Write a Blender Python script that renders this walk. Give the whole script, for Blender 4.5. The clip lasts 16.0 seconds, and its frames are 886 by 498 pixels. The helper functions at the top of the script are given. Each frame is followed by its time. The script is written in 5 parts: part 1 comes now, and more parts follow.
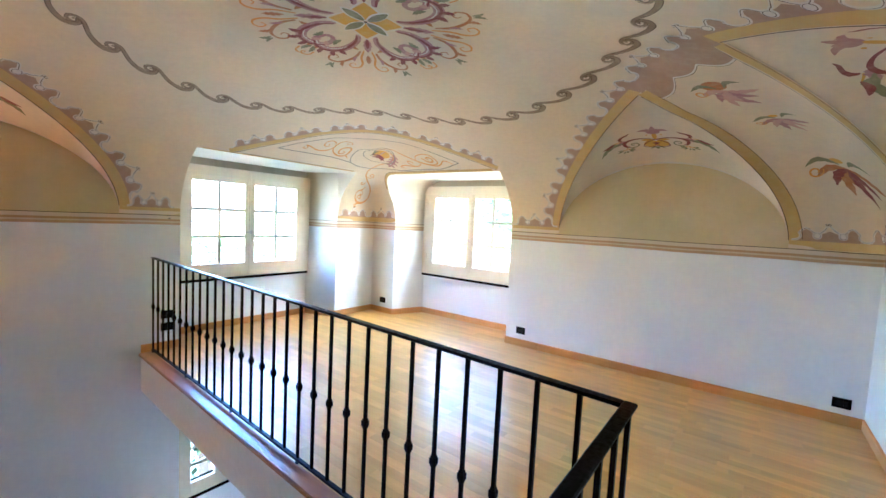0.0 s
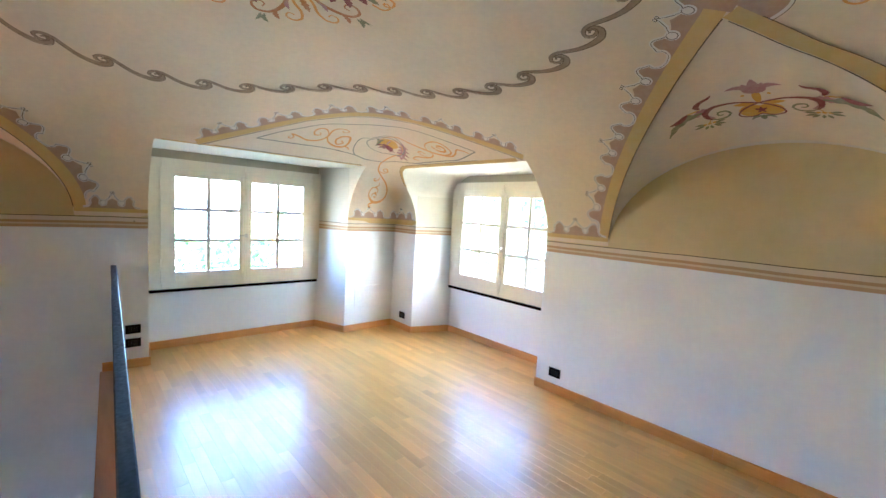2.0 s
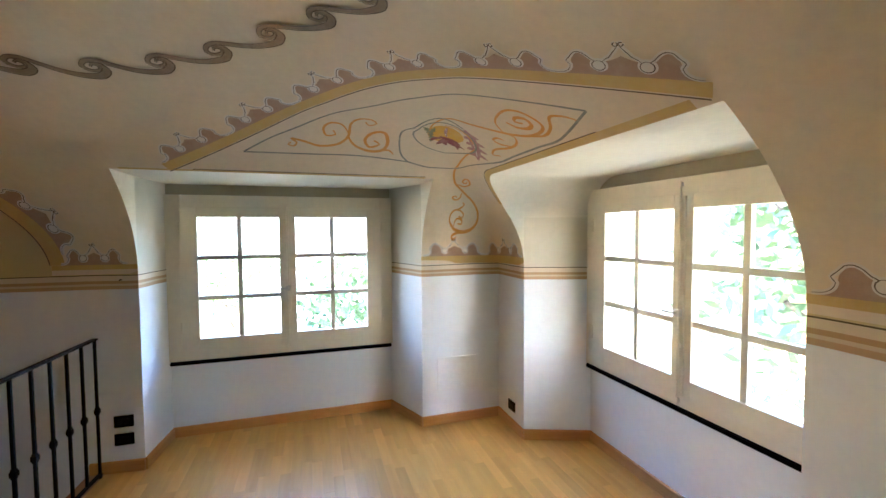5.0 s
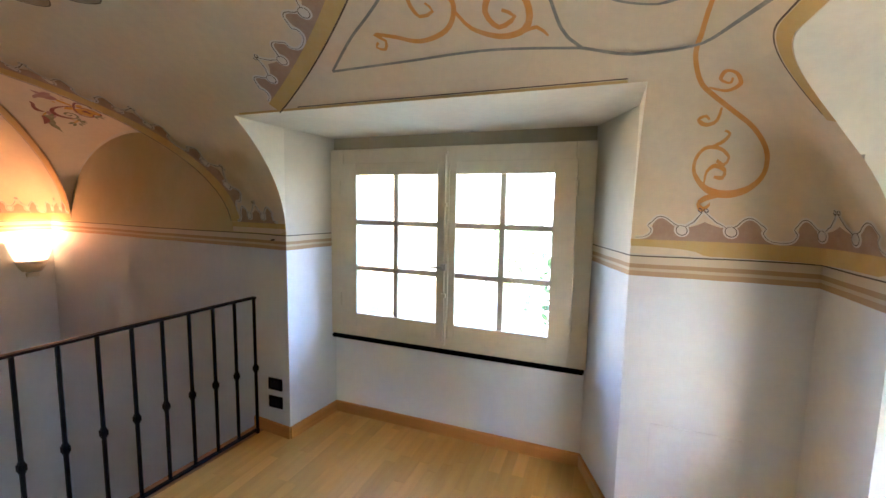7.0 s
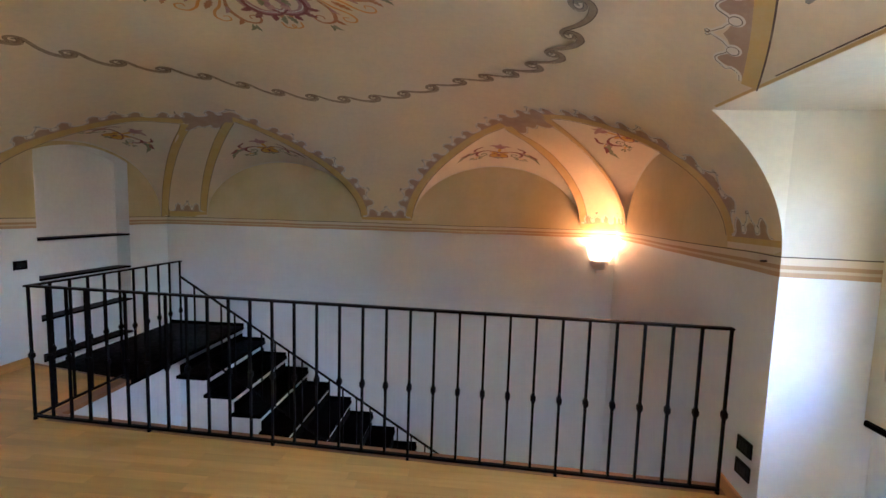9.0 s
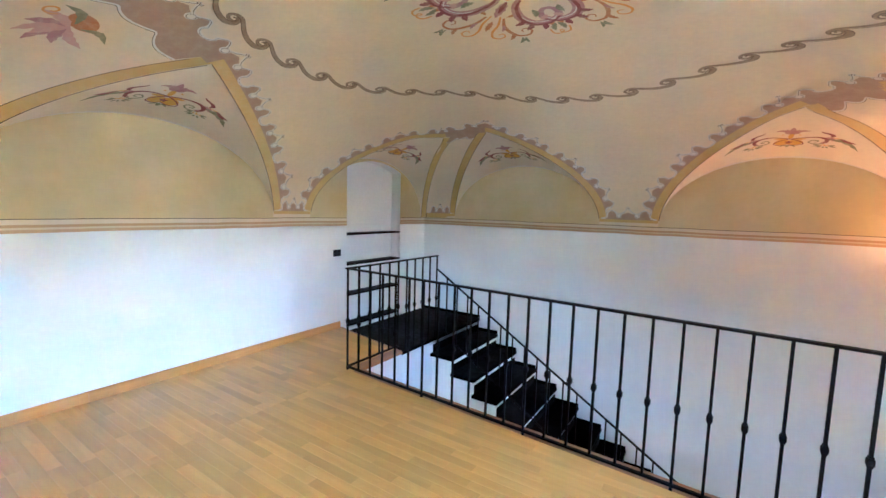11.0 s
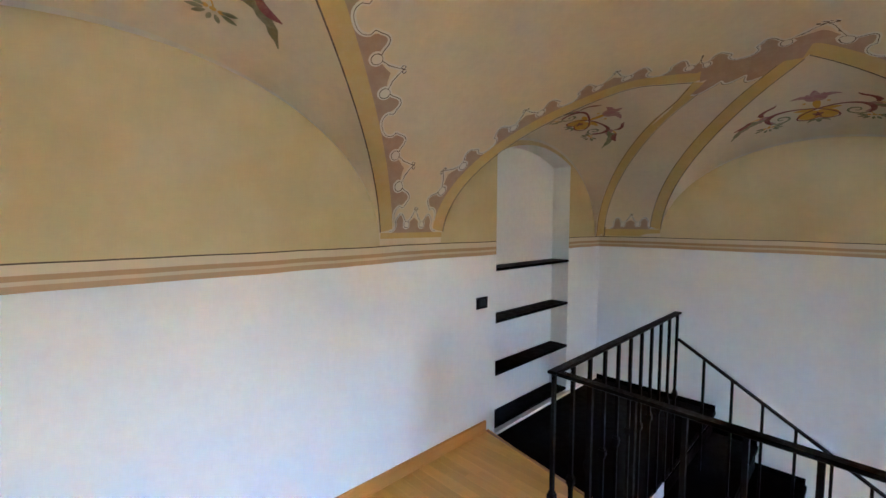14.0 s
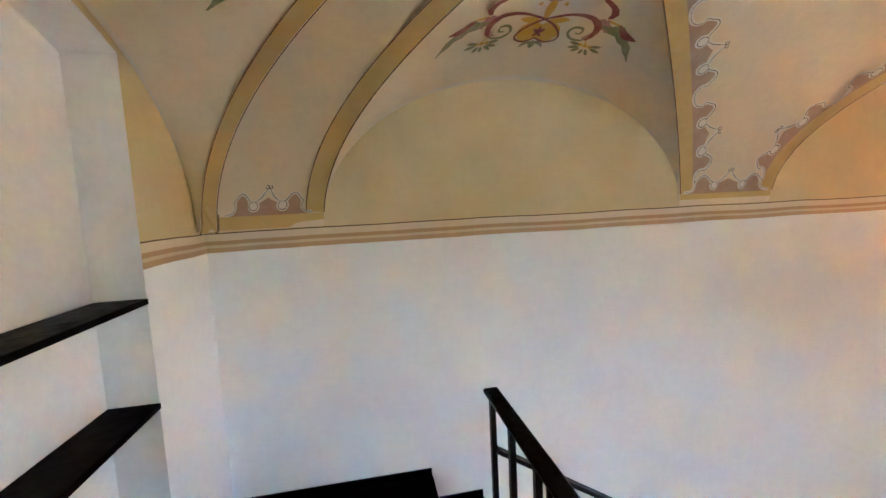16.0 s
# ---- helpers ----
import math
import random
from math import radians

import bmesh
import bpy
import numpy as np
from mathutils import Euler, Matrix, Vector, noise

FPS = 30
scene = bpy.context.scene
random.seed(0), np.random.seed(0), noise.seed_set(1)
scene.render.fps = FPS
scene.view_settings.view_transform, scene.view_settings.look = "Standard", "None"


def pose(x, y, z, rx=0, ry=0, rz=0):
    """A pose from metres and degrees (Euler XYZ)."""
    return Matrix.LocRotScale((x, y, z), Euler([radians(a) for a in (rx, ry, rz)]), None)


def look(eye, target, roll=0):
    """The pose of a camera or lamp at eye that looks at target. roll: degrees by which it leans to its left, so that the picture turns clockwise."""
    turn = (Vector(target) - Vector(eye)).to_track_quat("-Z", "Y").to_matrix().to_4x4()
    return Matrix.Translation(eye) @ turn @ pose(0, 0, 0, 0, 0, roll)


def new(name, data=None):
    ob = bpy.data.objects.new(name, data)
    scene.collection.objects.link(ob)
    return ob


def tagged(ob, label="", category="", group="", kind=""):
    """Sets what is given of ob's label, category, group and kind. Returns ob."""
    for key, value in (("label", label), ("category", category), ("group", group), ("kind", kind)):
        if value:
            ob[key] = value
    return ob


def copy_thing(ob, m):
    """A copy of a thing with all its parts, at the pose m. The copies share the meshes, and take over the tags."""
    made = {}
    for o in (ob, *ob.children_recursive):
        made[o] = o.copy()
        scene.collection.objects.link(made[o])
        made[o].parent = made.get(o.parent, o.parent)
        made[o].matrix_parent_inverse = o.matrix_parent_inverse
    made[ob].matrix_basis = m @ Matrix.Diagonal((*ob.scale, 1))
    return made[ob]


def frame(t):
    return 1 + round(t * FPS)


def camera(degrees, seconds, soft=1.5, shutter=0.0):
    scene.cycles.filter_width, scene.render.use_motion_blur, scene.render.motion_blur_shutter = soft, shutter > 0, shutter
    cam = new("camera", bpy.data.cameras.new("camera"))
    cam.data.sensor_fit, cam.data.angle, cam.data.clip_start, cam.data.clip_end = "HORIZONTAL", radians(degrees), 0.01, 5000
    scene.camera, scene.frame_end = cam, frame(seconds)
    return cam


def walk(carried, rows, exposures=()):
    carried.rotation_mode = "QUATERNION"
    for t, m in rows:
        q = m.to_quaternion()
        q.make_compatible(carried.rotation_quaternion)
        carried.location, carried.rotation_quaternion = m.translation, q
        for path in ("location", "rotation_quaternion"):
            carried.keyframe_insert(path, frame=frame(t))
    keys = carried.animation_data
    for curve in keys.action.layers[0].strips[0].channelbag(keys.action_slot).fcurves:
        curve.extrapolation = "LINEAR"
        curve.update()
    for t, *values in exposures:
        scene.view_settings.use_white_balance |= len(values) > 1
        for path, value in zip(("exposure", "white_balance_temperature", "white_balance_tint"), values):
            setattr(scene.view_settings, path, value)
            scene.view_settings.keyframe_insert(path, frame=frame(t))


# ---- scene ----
cam = camera(94.0, 16.0)

PATH = [
    (0, (0.3, 0.082, 1.539), (-0.891, 1.682, 1.395), 2.9),
    (0.5, (0.254, 0.388, 1.558), (-0.922, 2.002, 1.457), 3.3),
    (1, (0.255, 0.76, 1.564), (-0.909, 2.382, 1.456), 1.9),
    (1.5, (0.194, 1.03, 1.663), (-1.213, 2.442, 1.503), 5.5),
    (2, (0.133, 1.403, 1.654), (-1.342, 2.742, 1.473), 3.3),
    (2.5, (0.009, 1.675, 1.701), (-1.558, 2.909, 1.55), 1.5),
    (3, (-0.104, 2.088, 1.735), (-1.839, 3.076, 1.635), 1.6),
    (3.5, (-0.257, 2.337, 1.747), (-2.034, 3.249, 1.652), 0.7),
    (6, (-1.854, 3.686, 1.697), (-3.851, 3.675, 1.588), -0.3),
    (6.5, (-2.162, 3.857, 1.664), (-4.111, 3.434, 1.522), -0.1),
    (7, (-2.445, 3.926, 1.655), (-4.299, 3.205, 1.443), 1.0),
    (7.5, (-2.737, 4.102, 1.627), (-4.263, 2.834, 1.373), 0.6),
    (8, (-2.922, 4.087, 1.595), (-4.09, 2.473, 1.414), 1.5),
    (8.5, (-3.049, 4.033, 1.623), (-3.733, 2.165, 1.419), 0.5),
    (9, (-3.121, 4.101, 1.602), (-2.969, 2.115, 1.425), 1.7),
    (9.5, (-3.127, 4.161, 1.639), (-2.538, 2.257, 1.48), 0.9),
    (10, (-3.025, 4.229, 1.615), (-2.198, 2.414, 1.464), 1.4),
    (12.5, (-2.221, 3.798, 1.551), (-0.772, 2.455, 1.238), 0.1),
    (13, (-1.785, 3.506, 1.535), (-0.207, 2.322, 1.207), 0.2),
    (13.5, (-1.321, 3.228, 1.554), (0.198, 1.954, 1.287), 0.7),
    (14, (-0.777, 2.847, 1.574), (0.647, 1.448, 1.443), 0.2),
    (14.5, (-0.332, 2.518, 1.577), (0.813, 0.887, 1.406), 1.0),
    (15, (0.0, 2.062, 1.548), (0.523, 0.142, 1.344), -2.5),
    (15.5, (0.219, 1.533, 1.542), (0.385, -0.45, 1.339), -2.4),
    (16, (0.348, 0.966, 1.498), (-0.012, -0.992, 1.303), -2.9),
]
EXPOSURES = [(0.0, 6.84, 4300, 12), (1.0, 6.69, 4280, 10), (2.0, 6.49, 4360, 12), (2.5, 6.44, 4410, 13), (3.5, 6.34, 4540, 11), (6.0, 5.19, 4850, 16), (7.0, 5.49, 4880, 17), (7.5, 5.39, 4930, 17), (8.0, 4.99, 4780, 17), (8.5, 4.99, 4680, 17),
             (9.0, 6.04, 4840, 20), (9.5, 7.15, 4490, 13), (10.0, 7.29, 4510, 13), (12.5, 6.69, 4270, 15), (13.5, 6.44, 4510, 14), (14.0, 6.64, 4870, 16), (14.5, 6.84, 5070, 16), (15.5, 7.17, 5300, 18), (16.0, 7.29, 5120, 17)]
walk(cam, [(t, look(eye, target, roll)) for t, eye, target, roll in PATH], EXPOSURES)

# ---- light, world, exposure ----
SUN_DIR = Vector((-0.84, -0.22, -0.50)).normalized()      # the way the sunlight travels
world = bpy.data.worlds.new("sky_world")
world.use_nodes = True
scene.world = world
wn = world.node_tree
sky = wn.nodes.new("ShaderNodeTexSky")
sky.sky_type = "NISHITA"
sky.sun_disc = False
sky.dust_density, sky.air_density = 3.0, 1.2
sky.sun_elevation = math.asin(-SUN_DIR.z)
sky.sun_rotation = math.atan2(-SUN_DIR.x, -SUN_DIR.y)
wn.links.new(sky.outputs[0], wn.nodes["Background"].inputs[0])
wn.nodes["Background"].inputs[1].default_value = 0.15

sun_data = bpy.data.lights.new("sun", "SUN")
sun_data.energy, sun_data.angle, sun_data.color = 2.4, radians(0.6), (1.0, 0.94, 0.84)
sun = new("sun", sun_data)
sun.matrix_world = look((0, 0, 12), Vector((0, 0, 12)) + SUN_DIR)

# ---- materials ----


def principled(name, colour, rough=0.6, metal=0.0, spec=0.5):
    m = bpy.data.materials.new(name)
    m.use_nodes = True
    b = m.node_tree.nodes["Principled BSDF"]
    b.inputs["Base Color"].default_value = (*colour, 1)
    b.inputs["Roughness"].default_value = rough
    b.inputs["Metallic"].default_value = metal
    b.inputs["Specular IOR Level"].default_value = spec
    return m, m.node_tree, b


def node(tree, kind, **values):
    n = tree.nodes.new(kind)
    for key, value in values.items():
        n.inputs[key].default_value = value
    return n


def position(tree):
    return tree.nodes.new("ShaderNodeNewGeometry").outputs["Position"]


def noise_of(tree, scale, detail=4.0, rough=0.55, vector=None):
    n = node(tree, "ShaderNodeTexNoise", Scale=scale, Detail=detail, Roughness=rough)
    tree.links.new(vector if vector else position(tree), n.inputs["Vector"])
    return n.outputs["Fac"]


def spread(tree, value, a, b, lo, hi):
    n = node(tree, "ShaderNodeMapRange")
    for key, v in (("From Min", a), ("From Max", b), ("To Min", lo), ("To Max", hi)):
        n.inputs[key].default_value = v
    tree.links.new(value, n.inputs["Value"])
    return n.outputs["Result"]


def mixed(tree, fac, a, b, how="MIX"):
    n = tree.nodes.new("ShaderNodeMix")
    n.data_type, n.blend_type = "RGBA", how
    for socket, value in ((n.inputs["Factor"], fac), (n.inputs["A"], a), (n.inputs["B"], b)):
        if isinstance(value, (int, float)):
            socket.default_value = value
        elif isinstance(value, tuple):
            socket.default_value = (*value, 1)
        else:
            tree.links.new(value, socket)
    return n.outputs["Result"]


def bumped(tree, b, height, strength=0.2, distance=0.01):
    n = node(tree, "ShaderNodeBump", Strength=strength, Distance=distance)
    tree.links.new(height, n.inputs["Height"])
    tree.links.new(n.outputs["Normal"], b.inputs["Normal"])


def plaster(name, colour, stain, amount=0.5, rough=0.75, bump=0.12):
    """Painted plaster: broad clouds of a second tint, fine grain and trowel relief."""
    m, t, b = principled(name, colour, rough, spec=0.3)
    cloud = spread(t, noise_of(t, 0.9, 5, 0.6), 0.38, 0.68, 0.0, amount)
    fine = spread(t, noise_of(t, 24.0, 4, 0.65), 0.3, 0.7, 0.965, 1.03)
    col = mixed(t, cloud, colour, stain)
    grey = t.nodes.new("ShaderNodeCombineColor")
    for k in range(3):
        t.links.new(fine, grey.inputs[k])
    col = mixed(t, 1.0, col, grey.outputs[0], "MULTIPLY")
    t.links.new(col, b.inputs["Base Color"])
    bumped(t, b, noise_of(t, 9.0, 6, 0.7), bump, 0.01)
    return m


def fresco(name, colour, fade=0.35, ground=(0.62, 0.53, 0.36)):
    """A thin coat of fresco paint, worn here and there down to the plaster."""
    m, t, b = principled(name, colour, 0.8, spec=0.2)
    worn = spread(t, noise_of(t, 14.0, 6, 0.75), 0.45, 0.75, 0.0, fade)
    tone = spread(t, noise_of(t, 3.0, 3), 0.3, 0.7, 0.0, 0.35)
    deep = tuple(c * 0.72 for c in colour)
    col = mixed(t, worn, mixed(t, tone, colour, deep), ground)
    t.links.new(col, b.inputs["Base Color"])
    return m


CREAM = (0.72, 0.588, 0.385)
M_VAULT = plaster("vault_plaster", CREAM, (0.63, 0.505, 0.32), 0.55)
M_LUNETTE = plaster("lunette_plaster", (0.74, 0.62, 0.435), (0.65, 0.54, 0.36), 0.55)
M_JAMB = plaster("jamb_plaster", (0.72, 0.645, 0.49), (0.59, 0.52, 0.37), 0.6)
# Strips over the windows: olive-grey, darker than the jambs.
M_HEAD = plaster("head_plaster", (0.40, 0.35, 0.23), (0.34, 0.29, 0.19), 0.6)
M_WHITE = plaster("white_wall_paint", (0.83, 0.825, 0.82), (0.80, 0.79, 0.775), 0.5, 0.6, 0.05)
M_OLIVE = plaster("olive_plaster", (0.67, 0.54, 0.285), (0.71, 0.60, 0.38), 0.7)
M_SLATE, _t, _b = principled("slate", (0.0012, 0.0011, 0.0012), 0.5, spec=0.02)
_t.links.new(spread(_t, noise_of(_t, 18, 5), 0.3, 0.7, 0.36, 0.55), _b.inputs["Roughness"])
bumped(_t, _b, noise_of(_t, 30, 5), 0.05, 0.003)
M_IRON, _t, _b = principled("wrought_iron", (0.0035, 0.0032, 0.0035), 0.45, 0.0, 0.09)
_t.links.new(spread(_t, noise_of(_t, 60, 4), 0.3, 0.7, 0.3, 0.6), _b.inputs["Roughness"])
bumped(_t, _b, noise_of(_t, 90, 4), 0.2, 0.002)
M_BLACK, _t, _b = principled("black_plastic", (0.003, 0.003, 0.0032), 0.4, spec=0.08)
M_BLACK_DARK, _t, _b = principled("black_rocker", (0.008, 0.008, 0.0085), 0.35, spec=0.15)
M_BRASS, _t, _b = principled("worn_metal", (0.55, 0.50, 0.42), 0.4, 0.8)
M_CREAM_WOOD = plaster("cream_window_paint", (0.73, 0.65, 0.475), (0.64, 0.56, 0.39), 0.6, 0.45, 0.05)
M_GLASS = bpy.data.materials.new("window_glass")
M_GLASS.use_nodes = True
_t = M_GLASS.node_tree
_t.nodes.clear()
_clear, _gloss = _t.nodes.new("ShaderNodeBsdfTransparent"), node(_t, "ShaderNodeBsdfGlossy", Roughness=0.02)
_mix, _out = _t.nodes.new("ShaderNodeMixShader"), _t.nodes.new("ShaderNodeOutputMaterial")
_mix.inputs[0].default_value = 0.04
_t.links.new(_clear.outputs[0], _mix.inputs[1])
_t.links.new(_gloss.outputs[0], _mix.inputs[2])
_t.links.new(_mix.outputs[0], _out.inputs[0])



def wood(name, light, dark, along="X", rough=0.3, per_piece=0.5, coat=0.0):
    m, t, b = principled(name, light, rough, spec=0.5)
    stretch = t.nodes.new("ShaderNodeMapping")
    stretch.inputs["Scale"].default_value = (1.6, 16, 8) if along == "X" else (2.0, 2.0, 30)
    shift = t.nodes.new("ShaderNodeVectorMath")
    info = t.nodes.new("ShaderNodeObjectInfo")
    island = t.nodes.new("ShaderNodeNewGeometry")
    both = t.nodes.new("ShaderNodeMath")
    both.operation = "ADD"
    t.links.new(info.outputs["Random"], both.inputs[0])
    t.links.new(island.outputs["Random Per Island"], both.inputs[1])
    part_random = t.nodes.new("ShaderNodeMath")
    part_random.operation = "FRACT"
    t.links.new(both.outputs[0], part_random.inputs[0])
    far = t.nodes.new("ShaderNodeVectorMath")
    far.operation = "SCALE"
    far.inputs[0].default_value = (37.0, 19.0, 11.0)
    t.links.new(part_random.outputs[0], far.inputs["Scale"])
    t.links.new(island.outputs["Position"], shift.inputs[0])
    t.links.new(far.outputs[0], shift.inputs[1])
    t.links.new(shift.outputs[0], stretch.inputs[0])
    grain = noise_of(t, 1.0, 6, 0.6, stretch.outputs[0])
    col = mixed(t, spread(t, grain, 0.3, 0.72, 0, 1), light, dark)
    tone = spread(t, part_random.outputs[0], 0, 1, 1 - per_piece * 0.3, 1 + per_piece * 0.16)
    grey = t.nodes.new("ShaderNodeCombineColor")
    t.links.new(tone, grey.inputs[0])
    t.links.new(tone, grey.inputs[1])
    t.links.new(spread(t, part_random.outputs[0], 0, 1, 1 - per_piece * 0.42, 1 + per_piece * 0.2), grey.inputs[2])
    col = mixed(t, 1.0, col, grey.outputs[0], "MULTIPLY")
    t.links.new(col, b.inputs["Base Color"])
    b.inputs["Coat Weight"].default_value = coat
    b.inputs["Coat Roughness"].default_value = 0.16
    bumped(t, b, grain, 0.03, 0.001)
    return m


M_PARQUET = wood("beech_parquet", (0.76, 0.415, 0.088), (0.65, 0.325, 0.057), "X", 0.38, 0.45, 0.16)
# Dark tone chosen to cut light bouncing up the stairwell; this floor is unseen.
M_DIM_FLOOR = wood("dark_lower_floor", (0.17, 0.10, 0.06), (0.12, 0.07, 0.04), "X", 0.4, 0.3)
M_BASE = wood("beech_baseboard", (0.66, 0.315, 0.065), (0.55, 0.24, 0.045), "XY", 0.35, 0.25)
M_NOSE = wood("stained_nosing", (0.42, 0.185, 0.055), (0.29, 0.115, 0.032), "X", 0.30, 0.2)

# ---- mesh helpers ----


def finish(name, bm, material):
    mesh = bpy.data.meshes.new(name)
    bm.to_mesh(mesh)
    bm.free()
    for m in material if isinstance(material, (list, tuple)) else [material]:
        mesh.materials.append(m)
    return mesh


def part(name, bm, material, parent=None, label=""):
    """Link a bmesh as one mesh object, under a thing or a part where one is given."""
    ob = new(name, finish(name, bm, material))
    if parent:
        ob.parent = parent
    if label:
        ob["label"] = label
    return ob


def thing(name, label, category, group="", kind="", at=(0, 0, 0), turn=0):
    ob = new(name)
    ob.matrix_basis = pose(*at, 0, 0, turn)
    ob.empty_display_size = 0.1
    return tagged(ob, label, category, group, kind)


def prism(poly, z0, z1, bm=None, mats=None):
    """An upright prism over a plan polygon (counter-clockwise); mats gives a material slot for each side."""
    bm = bm or bmesh.new()
    low = [bm.verts.new((x, y, z0)) for x, y in poly]
    top = [bm.verts.new((x, y, z1)) for x, y in poly]
    bm.faces.new(top)
    bm.faces.new(low[::-1])
    for k in range(len(poly)):
        j = (k + 1) % len(poly)
        f = bm.faces.new((low[k], low[j], top[j], top[k]))
        f.material_index = mats[k] if mats else 0
    return bm


def box(x0, x1, y0, y1, z0, z1, bm=None, bevel=0.0):
    b = bmesh.new()
    prism([(x0, y0), (x1, y0), (x1, y1), (x0, y1)], z0, z1, b)
    if bevel:
        bmesh.ops.bevel(b, geom=b.edges[:], offset=bevel, segments=2, profile=0.7, affect="EDGES")
    if bm is None:
        return b
    join(bm, b)
    return bm


def join(bm, other):
    mesh = bpy.data.meshes.new("joined")
    other.to_mesh(mesh)
    other.free()
    bm.from_mesh(mesh)
    bpy.data.meshes.remove(mesh)
    return bm


def smooth(ob):
    for p in ob.data.polygons:
        p.use_smooth = True
    return ob


# ---- the room in numbers ----
X_E, X_W, Y_N, Y_S = 1.155, -4.63, 4.79, -1.335
X_SW = -4.92                        # the south-west corner: the west wall runs a little askew
CX, CY, HX, HY = (X_E + X_W) / 2, (Y_N + Y_S) / 2, (X_E - X_W) / 2, (Y_N - Y_S) / 2
Z_BAND, Z_TOP = 1.44, 2.83
Z_REC = 2.135                       # ceiling of the window recesses
Z_LOW = -2.73                       # floor of the room below
Z_LAND = -0.07                      # landing
RUN, RISE = 0.31, 0.195
# lunettes: wall, middle along the wall, half width, depth into the room, rise on the wall
LUNETTES = [
    ("S", -0.52, 1.085, 1.11, 0.765), ("S", -3.37, 1.09, 1.12, 0.765),
    ("E", -0.13, 1.10, 1.13, 0.80), ("E", 2.645, 1.19, 1.06, 0.83),
    ("N", -0.48, 1.04, 1.28, 0.775), ("W", 0.26, 1.17, 1.02, 0.77),
]
RING_AT, RING_R = (-1.86, 1.90), 1.715
ROSE_AT = (-1.87, 2.01)


def west(y):
    """The face of the west wall at y."""
    return X_W + (X_SW - X_W) * min(max((1.95 - y) / (1.95 - Y_S), 0), 1)


def z_main(x, y):
    """The pavilion vault: an elliptic profile over rounded squares."""
    u, v = abs(x - CX) / (HX if x > CX else CX - west(y)), abs(y - CY) / HY
    k = min(max((max(u, v) - 0.64) / 0.28, 0), 1)
    p = 6 + 24 * k * k * (3 - 2 * k)
    n = min((u ** p + v ** p) ** (1 / p), 1.0)
    return Z_BAND + (Z_TOP - Z_BAND) * math.sqrt(1 - n * n)


def lunette_xy(l, a, w):
    """Plan point of a lunette: a along the wall from its middle, w away from the wall."""
    wall, c = l[0], l[1]
    return {"S": (c + a, Y_S + w), "N": (c + a, Y_N - w), "E": (X_E - w, c + a), "W": (west(c + a) + w, c + a)}[wall]


def lunette_aw(l, x, y):
    wall, c = l[0], l[1]
    return {"S": (x - c, y - Y_S), "N": (x - c, Y_N - y), "E": (y - c, X_E - x), "W": (y - c, x - west(y))}[wall]


def lunette_z(l, a, w):
    half, deep, rise = l[2], l[3], l[4]
    reach = deep * max(1 - abs(a) / half, 0)
    at_wall = Z_BAND + rise * math.sqrt(max(1 - (a / half) ** 2, 0))
    at_groin = z_main(*lunette_xy(l, a, reach))
    s = min(max(w / reach, 0), 1) if reach > 1e-6 else 0
    s = s ** 0.85
    return at_wall + (at_groin - at_wall) * s


def inside_lunette(x, y, slack=0.0):
    for l in LUNETTES:
        a, w = lunette_aw(l, x, y)
        if w < l[3] * (1 - abs(a) / l[2]) - slack:
            return l
    return None


def z_vault(x, y):
    l = inside_lunette(x, y)
    return lunette_z(l, *lunette_aw(l, x, y)) if l else z_main(x, y)


def on_vault(x, y, off=0.004):
    """A point off metres below the vault, along its normal."""
    l = inside_lunette(x, y)
    f = (lambda p, q: lunette_z(l, *lunette_aw(l, p, q))) if l else z_main
    e = 0.006
    z = f(x, y)
    n = Vector(((f(x + e, y) - f(x - e, y)) / (2 * e), (f(x, y + e) - f(x, y - e)) / (2 * e), -1)).normalized()
    return Vector((x, y, z)) + n * off


# ---- floors ----
EDGE_W, EDGE_E = (X_W - 0.04, 1.60), (-0.04, 1.345)                # the loft's edge over the stairwell
LAND_W, LAND_E = (-0.04, 0.70), (X_E, 0.47)                 # the landing's edge
LOFT = [EDGE_W, EDGE_E, LAND_W, LAND_E, (X_E, Y_N), (-2.13, Y_N), (-2.14, 5.30), (-3.96, 5.30), (-4.15, Y_N),
        (X_W, Y_N), (X_W, 4.05), (-5.10, 3.86), (-5.10, 2.00), (X_W, 1.95)]
floor_ob = tagged(part("floor", prism(LOFT, -0.40, -0.013), M_WHITE), "white plastered loft slab under the parquet", "floor", kind="structure")
lower = tagged(part("floor_lower", box(X_W - 0.5, X_E + 0.3, Y_S - 0.3, Y_N + 0.8, Z_LOW - 0.2, Z_LOW), M_DIM_FLOOR), "floor of the room below the loft", "floor", kind="structure")

# ---- walls ----
TOP = 2.75
OUT = 0.32


